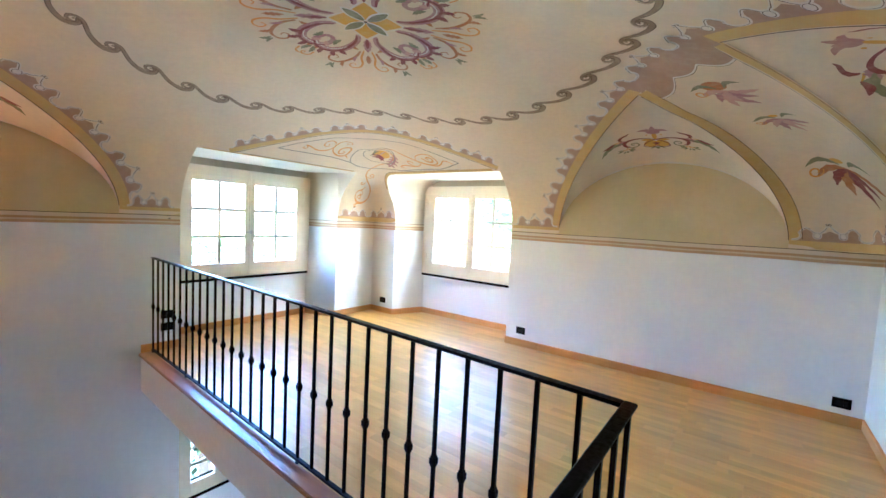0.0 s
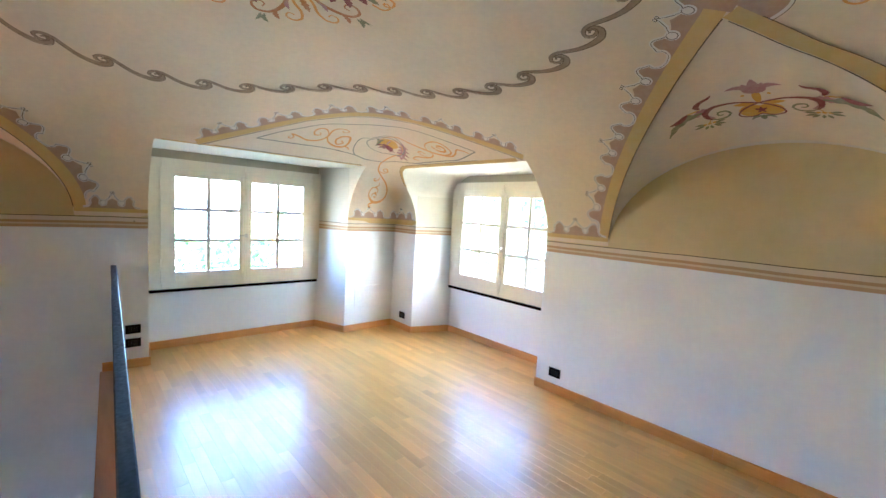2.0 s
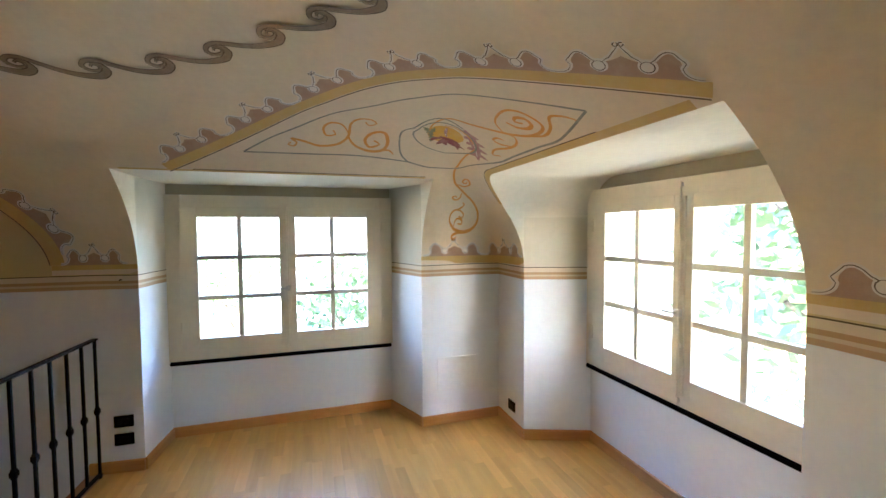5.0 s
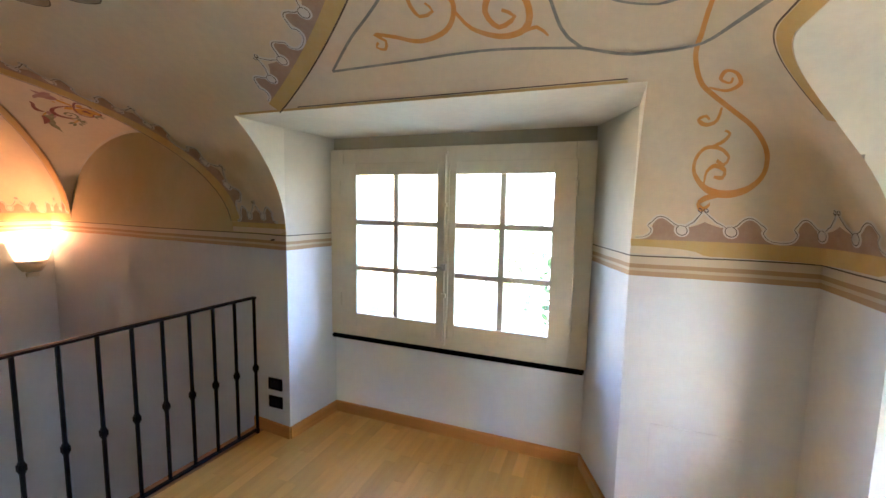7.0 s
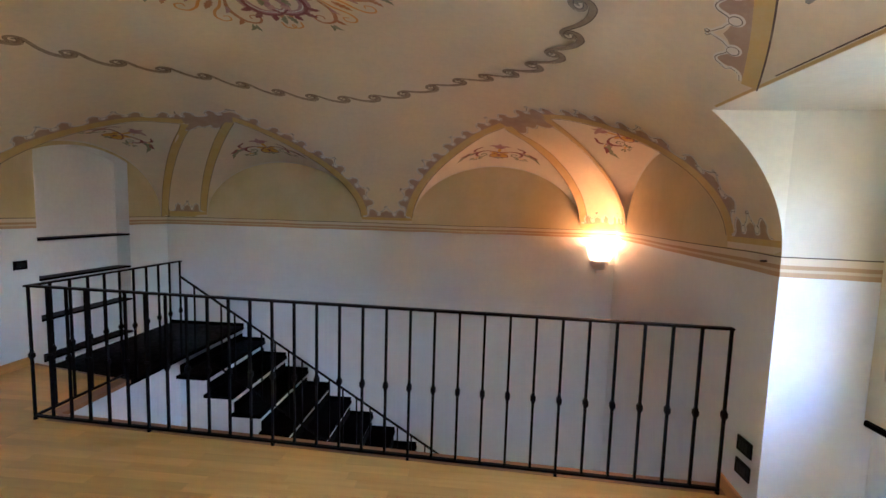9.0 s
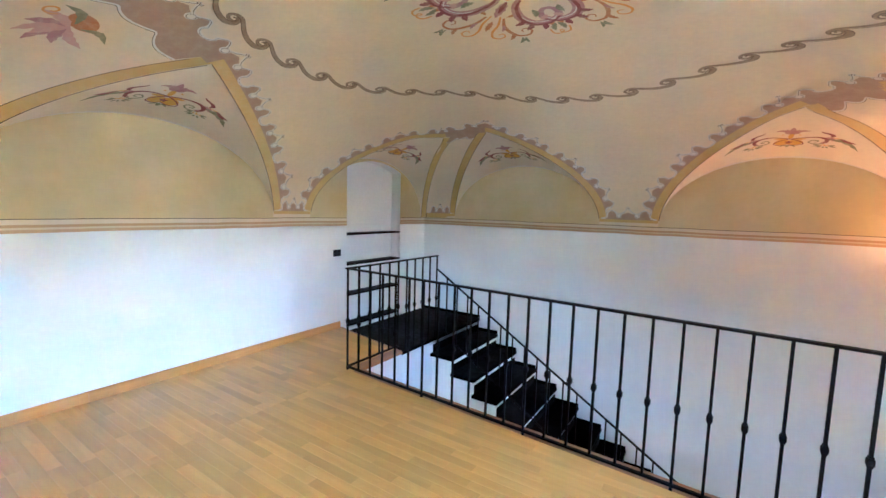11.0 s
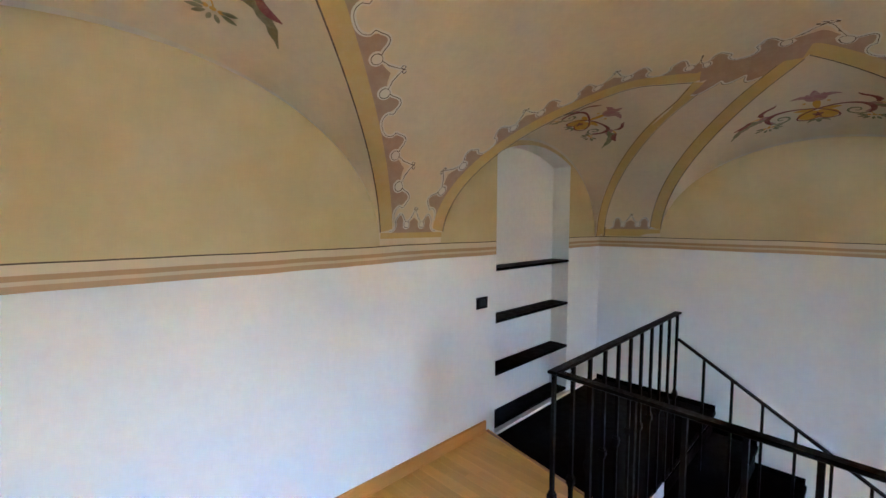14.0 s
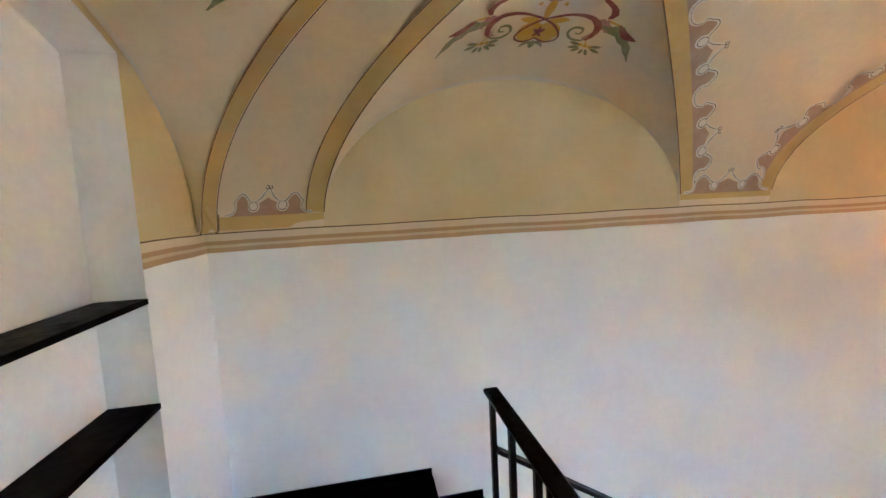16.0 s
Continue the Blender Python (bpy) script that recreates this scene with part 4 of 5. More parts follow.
CORNERS = [   # lunette, its outer end, the other lunette, its outer end, the room's corner, flip
    (L_SE, -1, L_ES, 1, (X_E, Y_S), False), (L_EN, -1, L_NE, -1, (X_E, Y_N), False), (L_WS, 1, L_SW, 1, (X_SW, Y_S), False)]
for la, ea, lb, eb, corner, flip in CORNERS:
    trail = Trail([foot(la, ea), tip(la), tip(lb), foot(lb, eb)])
    mid = trail(trail.long / 2, 0.3, 0)
    if (Vector((mid.x, mid.y)) - Vector((CX, CY))).length > (Vector(trail(trail.long / 2, -0.3, 0).xy) - Vector((CX, CY))).length:
        trail.sign = -1
    band("gold", trail, 0.0, trail.long, 0.0, GOLD)
    scallops(trail, 0.05, trail.long - 0.05, GOLD, 0.165)
    # between the two tips the band gives way to umber
    stops = [min(np.linspace(0, trail.long, 200), key=lambda s: (Vector(trail(s, 0, 0).xy) - Vector(tip(l))).length) for l in (la, lb)]
    band("brown", trail, stops[0] + 0.03, stops[1] - 0.03, -0.02, GOLD + 0.004)
    for l, outer in ((la, ea), (lb, eb)):
        # dark line on the groin, then the gold band down the corner strip
        first = Trail([foot(l, outer), tip(l)])
        band("dark", first, 0.0, first.long, -0.003, 0.004)
        inner = Trail([tip(l), foot(l, -outer)])
        test = inner(inner.long / 2, 0.2, 0)
        inner.sign = 1 if (Vector(test.xy) - Vector(corner)).length < (Vector(inner(inner.long / 2, -0.2, 0).xy) - Vector(corner)).length or not inside_lunette(test.x, test.y) else -1
        if inside_lunette(*inner(inner.long * 0.5, 0.06, 0).xy, 0.01):
            inner.sign = -inner.sign
        band("gold", inner, 0.0, inner.long, 0.0, GOLD)
        band("dark", inner, 0.03, inner.long, -0.003, 0.003)
        band("dark", inner, GOLD * 1.2, inner.long, GOLD, GOLD + 0.005)
        # pale edge of the wall's arch
        c = COATS["light"]
        arc = [math.sin(math.pi / 2 * (2 * k / 40 - 1)) * 0.985 * l[2] for k in range(41)]
        c.strip([on_vault(*lunette_xy(l, a, 0.004), c.lift) for a in arc], [on_vault(*lunette_xy(l, a, 0.004 + 0.035 * (1 - abs(a) / l[2])), c.lift) for a in arc])
    # umber field at the head of the corner strip
    c = COATS["brown"]
    ta, tb = Vector(tip(la)), Vector(tip(lb))
    inward = (Vector(corner) - (ta + tb) / 2).normalized()
    rim_w = min(GOLD / (tb - ta).length, 0.3)
    for k in range(12):
        f0, f1 = k / 12, (k + 1) / 12

        def depth(f):
            return 0.17 + 0.06 * abs(math.sin(f * math.pi * 3)) - 0.08 * math.sin(f * math.pi)
        cols = []
        for f in (f0, f1):
            p = ta.lerp(tb, rim_w + (1 - 2 * rim_w) * f)
            cols.append([main_point(*(p + inward * depth(f) * j / 5), c.lift) for j in range(6)])
        c.strip(cols[0], cols[1])
    low = [ta.lerp(tb, rim_w + (1 - 2 * rim_w) * k / 24) + inward * depth(k / 24) for k in range(25)]
    stroke("light", [tuple(p) for p in low], main_point, 0.014, 0.03, False)
    stroke("dark", [tuple(p + inward * 0.008) for p in low], main_point, 0.004, 0.03, True)

# --- the feet of the vault: between lunettes, and in the corners ---
FEET = [
    [lunette_xy(L_SE, -L_SE[2], 0), lunette_xy(L_SW, L_SW[2], 0)],
    [lunette_xy(L_ES, L_ES[2], 0), lunette_xy(L_EN, -L_EN[2], 0)],
    [(-2.13, Y_N), lunette_xy(L_NE, -L_NE[2], 0)],
    [lunette_xy(L_WS, L_WS[2], 0), (X_W, 1.95)],
    [lunette_xy(L_SE, L_SE[2], 0), (X_E - 0.02, Y_S)],
    [lunette_xy(L_NE, L_NE[2], 0), (X_E, Y_N), lunette_xy(L_EN, L_EN[2], 0)],
    [lunette_xy(L_SW, -L_SW[2], 0), (X_SW, Y_S), lunette_xy(L_WS, -L_WS[2], 0)],
    [(-4.15, Y_N), (X_W, Y_N), (X_W, 4.05)],
]
for xy in FEET:
    where = base_line(xy)
    band("gold", where, 0.0, where.long, 0.0, 0.07)
    scallops(where, 0.02 if where.long > 0.6 else 0.06, where.long - (0.02 if where.long > 0.6 else 0.06), 0.07, 0.145, 0.55)

# --- the ring of running waves ---


def ring(s, d, lift):
    a = s / RING_R
    r = RING_R + d
    return main_point(RING_AT[0] + r * math.cos(a), RING_AT[1] + r * math.sin(a), lift)


WAVES = 36
period = 2 * math.pi * RING_R / WAVES
WAVE = [(0.08, 0.036, 0.006), (-0.045, 0.022, 0.022), (-0.075, -0.014, 0.031), (0.05, -0.045, 0.030), (0.30, -0.041, 0.025), (0.55, -0.016, 0.021), (0.80, 0.024, 0.019), (0.98, 0.049, 0.018),
        (1.14, 0.044, 0.018), (1.215, 0.014, 0.017), (1.13, -0.013, 0.015), (1.00, -0.009, 0.013), (0.975, 0.014, 0.011), (1.05, 0.027, 0.010), (1.10, 0.012, 0.006)]
for k in range(WAVES):
    pts = [(period * (k + u), -d, w * 1.22) for u, d, w in WAVE]
    stroke("wave", pts, ring, step=0.018)
    for side in (-1, 1):
        rim = []
        for i, (s, d, w) in enumerate(pts):
            q, e = pts[min(i + 1, len(pts) - 1)], pts[max(i - 1, 0)]
            size = math.hypot(q[0] - e[0], q[1] - e[1])
            rim.append((s - side * (q[1] - e[1]) / size * w * 0.5, d + side * (q[0] - e[0]) / size * w * 0.5, 0.0045 if side > 0 else 0.003))
        stroke("dark", rim, ring, step=0.018)

# --- the rosette in the middle ---
for q in range(4):
    at = turned(main_point, ROSE_AT, math.pi / 2 * q + math.pi / 4)
    # lozenge tip, with the grey-green leaves between
    c = COATS["ochre"]
    c.fan([at(*p, c.lift) for p in ((0.0, 0.0), (0.115, -0.10), (0.24, 0.0), (0.115, 0.10))], at(0.12, 0, c.lift))
    stroke("light", [(0.11, -0.105), (0.25, 0.0), (0.11, 0.105)], at, 0.008, taper=False)
    diag = turned(main_point, ROSE_AT, math.pi / 2 * q)
    leaf("light", (0.01, 0), (0.215, 0), 0.088, diag)
    leaf("green", (0.02, 0.004), (0.20, 0.004), 0.066, diag)
    stroke("light", [(0.03, 0), (0.18, 0)], diag, 0.012)
    for mirror in (False, True):
        m = turned(main_point, ROSE_AT, math.pi / 2 * q + math.pi / 4)
        if mirror:
            m = (lambda f: (lambda u, v, lift: f(u, -v, lift)))(m)
        # great acanthus arm that opens outwards and rolls up
        arm = [(0.20, 0.06), (0.30, 0.075), (0.42, 0.16), (0.46, 0.27), (0.40, 0.36), (0.30, 0.37), (0.245, 0.30), (0.27, 0.24), (0.33, 0.25)]
        stroke("mauve", [(u, v, w) for (u, v), w in zip(arm, (0.03, 0.05, 0.07, 0.075, 0.06, 0.05, 0.036, 0.026, 0.016))], m)
        stroke("wine", [(u + 0.012, v + 0.012, w) for (u, v), w in zip(arm[:6], (0.014, 0.022, 0.024, 0.022, 0.018, 0.010))], m)
        stroke("light", [(u - 0.015, v - 0.005, 0.008) for u, v in arm[1:6]], m)
        for (u, v), (tu, tv), w in (((0.44, 0.20), (0.53, 0.17), 0.05), ((0.47, 0.26), (0.56, 0.27), 0.05), ((0.44, 0.33), (0.51, 0.38), 0.05), ((0.37, 0.37), (0.40, 0.45), 0.045), ((0.36, 0.12), (0.44, 0.07), 0.04)):
            leaf("wine" if w > 0.045 else "rust", (u, v), (tu, tv), w, m, 0.12, 0.3)
        leaf("green", (0.30, 0.19), (0.38, 0.25), 0.05, m, 0.1, 0.35)
        leaf("green", (0.41, 0.40), (0.50, 0.45), 0.045, m, -0.1, 0.35)
        leaf("pink", (0.33, 0.30), (0.40, 0.29), 0.05, m, 0.1, 0.3)
        # thinner tan scroll outside it
        stroke("rust", [(0.46, 0.06, 0.016), (0.56, 0.10, 0.026), (0.63, 0.17, 0.028), (0.66, 0.25, 0.022), (0.62, 0.31, 0.018), (0.555, 0.30, 0.016), (0.545, 0.25, 0.012), (0.58, 0.235, 0.010), (0.60, 0.26, 0.008)], m)
        stroke("orange", [(0.44, 0.03, 0.012), (0.56, 0.055, 0.018), (0.66, 0.05, 0.018), (0.735, 0.08, 0.016), (0.745, 0.135, 0.013), (0.70, 0.16, 0.012), (0.665, 0.13, 0.010), (0.69, 0.105, 0.008)], m)
        leaf("rust", (0.64, 0.20), (0.74, 0.22), 0.04, m, 0.1, 0.4)
        leaf("green", (0.67, 0.28), (0.76, 0.30), 0.035, m, 0.15, 0.4)
        leaf("green", (0.66, 0.30), (0.72, 0.36), 0.03, m, -0.1, 0.4)
        leaf("mauve", (0.55, 0.09), (0.64, 0.115), 0.03, m, 0.1, 0.3)
        stroke("orange", [(0.50, 0.41, 0.012), (0.54, 0.46, 0.014), (0.52, 0.505, 0.012), (0.48, 0.50, 0.010), (0.485, 0.47, 0.007)], m)
    leaf("mauve", (0.25, 0), (0.46, 0), 0.07, at, 0, 0.3)
    leaf("wine", (0.25, 0), (0.40, 0), 0.03, at)
    leaf("rust", (0.52, 0), (0.66, 0), 0.05, at, 0, 0.4)
disc("dark", ROSE_AT, 0.012, main_point)

# --- a flower with two scrolls in each lunette ---


def lunette_place(l, lift_w):
    def where(u, v, lift):
        a, w = u, v * 1.3 + lift_w
        w = max(w, 0.01)
        a = max(min(a, l[2] * 0.97), -l[2] * 0.97)
        w = min(w, l[3] * (1 - abs(a) / l[2]) - 0.004)
        x, y = lunette_xy(l, a, w)
        e = 0.006
        f = lambda p, q: lunette_z(l, *lunette_aw(l, p, q))
        n = Vector(((f(x + e, y) - f(x - e, y)) / (2 * e), (f(x, y + e) - f(x, y - e)) / (2 * e), -1)).normalized()
        return Vector((x, y, lunette_z(l, *lunette_aw(l, x, y)))) + n * lift
    return where


for l in LUNETTES:
    w = lunette_place(l, 0.38 * l[3] / 1.12)
    for m in (False, True):
        f = turned(w, (0, 0), 0, 1.0, m)
        disc("ochre", (0.045, -0.008), 0.062, f, 0.80)
        # the crossing stems that frame the heart, ending in acanthus
        stroke("wine", [(0.0, -0.040, 0.007), (0.055, -0.058, 0.009), (0.105, -0.040, 0.010), (0.105, -0.008, 0.010), (0.060, 0.030, 0.010), (-0.02, 0.062, 0.010), (-0.13, 0.092, 0.013), (-0.22, 0.090, 0.022), (-0.265, 0.055, 0.034), (-0.262, 0.015, 0.020), (-0.245, -0.015, 0.006)], f)
        leaf("mauve", (0.23, 0.085), (0.33, 0.045), 0.055, f, 0.1, 0.35)
        leaf("green", (0.27, 0.070), (0.50, -0.045), 0.050, f, 0.14, 0.35)
        leaf("green", (0.30, 0.065), (0.42, 0.040), 0.030, f, 0.25, 0.2)
        leaf("mauve", (0.27, 0.050), (0.225, -0.010), 0.030, f, 0.2)
        stroke("green", [(0.255, 0.0), (0.225, -0.022), (0.175, -0.022), (0.145, 0.005), (0.165, 0.035), (0.205, 0.035), (0.205, 0.010), (0.180, 0.008)], f, 0.013)
        stroke("wine", [(0.195, 0.195, 0.006), (0.215, 0.176, 0.016), (0.262, 0.160, 0.020), (0.290, 0.132, 0.034), (0.275, 0.108, 0.008)], f)
        leaf("wine", (0.345, 0.098), (0.46, 0.058), 0.032, f, -0.12)
        stroke("ochre", [(0.28, 0.10), (0.31, 0.095), (0.35, 0.095)], f, 0.010)
        for du, dv in ((-0.085, 0.008), (-0.08, -0.022), (-0.055, -0.040), (-0.005, -0.045), (0.035, -0.042), (0.085, -0.012), (0.075, 0.018)):
            leaf("green", (0.27 + du * 0.35, -0.045 + dv * 0.35), (0.27 + du, -0.045 + dv), 0.017, f)
        for du in (-0.026, 0.0, 0.026):
            disc("ochre", (0.27 + du, -0.043), 0.012, f, 0.7, 8)
        stroke("ochre", [(0.25, -0.01), (0.265, -0.03), (0.27, -0.045)], f, 0.006)
        leaf("wine", (0.0, -0.012), (0.030, 0.008), 0.016, f)
        leaf("wine", (0.0, -0.012), (0.020, -0.030), 0.013, f)
        leaf("ochre", (0.02, 0.045), (0.12, 0.062), 0.030, f)
        leaf("green", (0.0, -0.066), (0.062, -0.088), 0.020, f, 0.2)
        # petals of the bud
        leaf("mauve", (0.02, 0.150), (0.125, 0.196), 0.030, f, 0.22)
        leaf("mauve", (0.0, 0.135), (0.045, 0.215), 0.050, f, -0.1)
        disc("ochre", (0.06, 0.128), 0.010, f, 0.8, 8)
    leaf("wine", (0, -0.02), (0, 0.02), 0.018, w)
    leaf("ochre", (0, 0.05), (0, 0.165), 0.042, w)
    leaf("mauve", (0, 0.135), (0.004, 0.245), 0.055, w)
    leaf("green", (0, -0.055), (0, -0.098), 0.032, w)

# --- flowers down the north-east corner strip ---
NE_TOP = ((Vector(tip(L_EN)) + Vector(tip(L_NE))) / 2)
NE_WAY = (Vector((X_E, Y_N)) - NE_TOP).normalized()


def ne_strip(u, v, lift):
    p = NE_TOP + NE_WAY * v + Vector((NE_WAY.y, -NE_WAY.x)) * u
    return main_point(p.x, p.y, lift)


for v0, big, tone, second in ((0.38, 1.25, "mauve", "pink"), (0.90, 1.0, "pink", "mauve"), (1.58, 1.45, "wine", "rust")):
    f = turned(ne_strip, (0.02, v0), 0, big)
    disc("rust" if tone == "mauve" else "ochre", (-0.02, -0.03), 0.07 if tone == "mauve" else 0.03, f, 0.7)
    for k, (du, dv) in enumerate(((-0.15, 0.05), (-0.10, 0.13), (0.0, 0.17), (0.10, 0.14), (0.16, 0.06), (0.05, 0.22), (-0.05, 0.20))):
        leaf(tone if k % 2 else second, (0, 0.03), (du, dv), 0.05, f, 0.12, 0.3)
    leaf("green", (-0.02, 0.0), (-0.16, -0.03), 0.04, f, 0.25, 0.2)
    leaf("green", (0.02, 0.0), (0.14, -0.04), 0.035, f, -0.25, 0.2)
    stroke("orange", spiral(-0.14, 0.02, 0.035, 0, 1.2, 0.3), f, 0.010)

# --- the panel over the window corner ---
def arch_xy(degree, out=0.0):
    r = 2.18 + (0.19 if degree > 132 else 0.30) * ((degree - 132) / 36) ** 2 + out
    return (RING_AT[0] + r * math.cos(radians(degree)), RING_AT[1] + r * math.sin(radians(degree)))


ARC = 2.18
arc_points = [arch_xy(a) for a in np.linspace(171.0, 96.6, 40)]
trail = Trail(arc_points)
if (Vector(trail(trail.long / 2, 0.3, 0).xy) - Vector(RING_AT)).length > ARC:
    trail.sign = -1
band("gold", trail, 0.0, trail.long, -0.01, 0.055)
band("dark", trail, 0.0, trail.long, -0.017, -0.010)
scallops(trail, 0.02, trail.long - 0.02, 0.055, 0.155, 0.53)
MED = (-3.735, 3.985)
inner_arc = [(-4.08, 2.74), (-3.955, 2.92), (-3.846, 3.10), (-3.636, 3.39)] + [p for p in (arch_xy(a, 0.15) for a in np.linspace(150, 108, 16)) if p[1] > 3.52]
s_tip, n_tip = inner_arc[0], inner_arc[-1]
stroke("grey", inner_arc, main_point, 0.010, 0.04, False)
stroke("grey", [s_tip, (-4.075, 3.10), (-4.07, 3.47), (-4.10, 3.815)], main_point, 0.010, 0.04, False)
stroke("grey", [(-4.10, 3.815), (-4.02, 3.745), (-3.82, 3.712), (-3.67, 3.76), (-3.55, 3.825), (-3.485, 3.91), (-3.51, 4.03)], main_point, 0.012, 0.03, False)
stroke("grey", [(-4.10, 3.815), (-4.136, 4.02), (-4.05, 4.22), (-3.66, 4.312), (-3.39, 4.315), (-3.12, 4.315), (-2.91, 4.315), n_tip], main_point, 0.011, 0.03, False)
for r in (0.205,):
    stroke("grey", [(MED[0] + r * math.cos(2 * math.pi * k / 32), MED[1] + r * math.sin(2 * math.pi * k / 32)) for k in range(33)], main_point, 0.011, 0.03, False)
f = turned(main_point, MED, radians(90))
disc("ochre", (-0.01, -0.045), 0.118, f, 0.95)
leaf("green", (-0.165, -0.09), (-0.075, 0.09), 0.075, f, -0.18, 0.4, 12)
leaf("green", (-0.10, -0.10), (-0.06, 0.03), 0.045, f, 0.1, 0.4, 10)
leaf("light", (-0.13, -0.06), (-0.08, 0.04), 0.012, f, -0.15)
for u, v, wide in ((-0.115, -0.055, 0.046), (-0.045, -0.145, 0.050), (0.045, -0.125, 0.044), (0.105, -0.035, 0.046)):
    leaf("mauve", (0.0, 0.0), (u, v), wide, f, 0.10, 0.22, 10)
    leaf("light", (u * 0.2, v * 0.2), (u * 0.85, v * 0.85), 0.009, f, 0.10)
for u, v, wide, bend in ((-0.085, 0.06, 0.050, 0.1), (-0.03, 0.105, 0.050, -0.1), (0.04, 0.095, 0.052, 0.12), (0.125, 0.10, 0.056, -0.2), (0.155, 0.045, 0.050, 0.2), (0.02, 0.05, 0.06, 0.0)):
    leaf("wine", (0.0, -0.005), (u, v), wide, f, bend, 0.28, 10)
leaf("pink", (-0.01, 0.02), (0.05, 0.055), 0.022, f, 0.1)
stroke("orange", [(-0.05, -0.165), (0.02, -0.185), (0.10, -0.165), (0.16, -0.10)], f, 0.012)
stroke("mauve", [(0.055, -0.215, 0.02), (0.12, -0.165, 0.050), (0.175, -0.09, 0.058), (0.225, -0.005, 0.048), (0.265, 0.075, 0.016)], f)
for base, end in (((0.09, -0.19), (0.155, -0.205)), ((0.14, -0.14), (0.215, -0.155)), ((0.18, -0.085), (0.262, -0.09)), ((0.215, -0.02), (0.298, -0.015)), ((0.125, -0.155), (0.095, -0.105)),
                  ((0.165, -0.10), (0.135, -0.045)), ((0.20, -0.04), (0.165, 0.02)), ((0.235, 0.02), (0.205, 0.075))):
    leaf("mauve", base, end, 0.044, f, 0.12, 0.25)
stroke("light", [(0.08, -0.19, 0.006), (0.165, -0.095, 0.008), (0.245, 0.04, 0.004)], f)
# orange scrolls along the south arm: two curls, and one ending in a bud
stroke("orange", [(-3.988, 3.03), (-4.005, 3.012), (-4.018, 3.045), (-3.985, 3.065), (-3.955, 3.03), (-3.975, 3.11), (-4.005, 3.21), (-3.98, 3.325), (-3.91, 3.383), (-3.80, 3.391), (-3.735, 3.44), (-3.72, 3.51), (-3.758, 3.545), (-3.795, 3.505), (-3.762, 3.478)], main_point, 0.018)
stroke("orange", [(-3.884, 3.382), (-3.816, 3.34), (-3.805, 3.273), (-3.853, 3.228), (-3.916, 3.246), (-3.904, 3.303), (-3.872, 3.285)], main_point, 0.016)
stroke("orange", [(-3.92, 3.385), (-3.985, 3.428), (-4.027, 3.53), (-4.012, 3.62), (-3.945, 3.645), (-3.85, 3.61), (-3.865, 3.535), (-3.935, 3.492), (-3.994, 3.529), (-3.964, 3.592), (-3.935, 3.551)], main_point, 0.024)
stroke("orange", [(-4.025, 3.60), (-4.010, 3.663), (-4.045, 3.70)], main_point, 0.014)
# along the north arm: a stem from the flower, a great curl and a small one
stroke("orange", [(-3.713, 3.866), (-3.595, 3.864), (-3.469, 3.92), (-3.395, 4.04), (-3.249, 4.169), (-3.112, 4.238), (-2.998, 4.25), (-2.93, 4.22), (-2.95, 4.13), (-3.02, 4.075), (-3.13, 4.075), (-3.21, 4.105), (-3.245, 4.165)], main_point, 0.018)
stroke("orange", [(-3.127, 4.126), (-3.105, 4.175), (-3.039, 4.208), (-2.99, 4.198), (-2.985, 4.155), (-3.034, 4.128), (-3.067, 4.145), (-3.032, 4.173)], main_point, 0.022)
stroke("orange", [(-3.112, 4.241), (-2.99, 4.272), (-2.90, 4.25), (-2.83, 4.20), (-2.75, 4.23), (-2.71, 4.27)], main_point, 0.016)
stroke("orange", [(-3.249, 4.169), (-3.209, 4.22), (-3.264, 4.257), (-3.366, 4.259), (-3.50, 4.235), (-3.58, 4.258), (-3.524, 4.285)], main_point, 0.016)
stroke("orange", [(-3.323, 4.258), (-3.392, 4.22), (-3.403, 4.178), (-3.345, 4.179), (-3.323, 4.211)], main_point, 0.015)
# thin orange edge along the recess heads, and the scroll down the corner
edge_w = [(meets(y, "x"), y) for y in np.linspace(2.0, 3.98, 20)]
edge_n = [(-4.15 + d, meets(-4.15 + d, "y", cove(d))) for d in 0.012 + 1.92 * np.linspace(0, 1, 32) ** 2]
stroke("gold", [(x + 0.008, y) for x, y in edge_w], main_point, 0.010, 0.05, False)
stroke("dark", [(x + 0.020, y) for x, y in edge_w[4:]], main_point, 0.0045, 0.05, False)
stroke("gold", [(x, y - 0.020) for x, y in edge_n], main_point, 0.036, 0.05, False)
stroke("dark", [(x, y - 0.042) for x, y in edge_n[:-4]], main_point, 0.0045, 0.05, False)


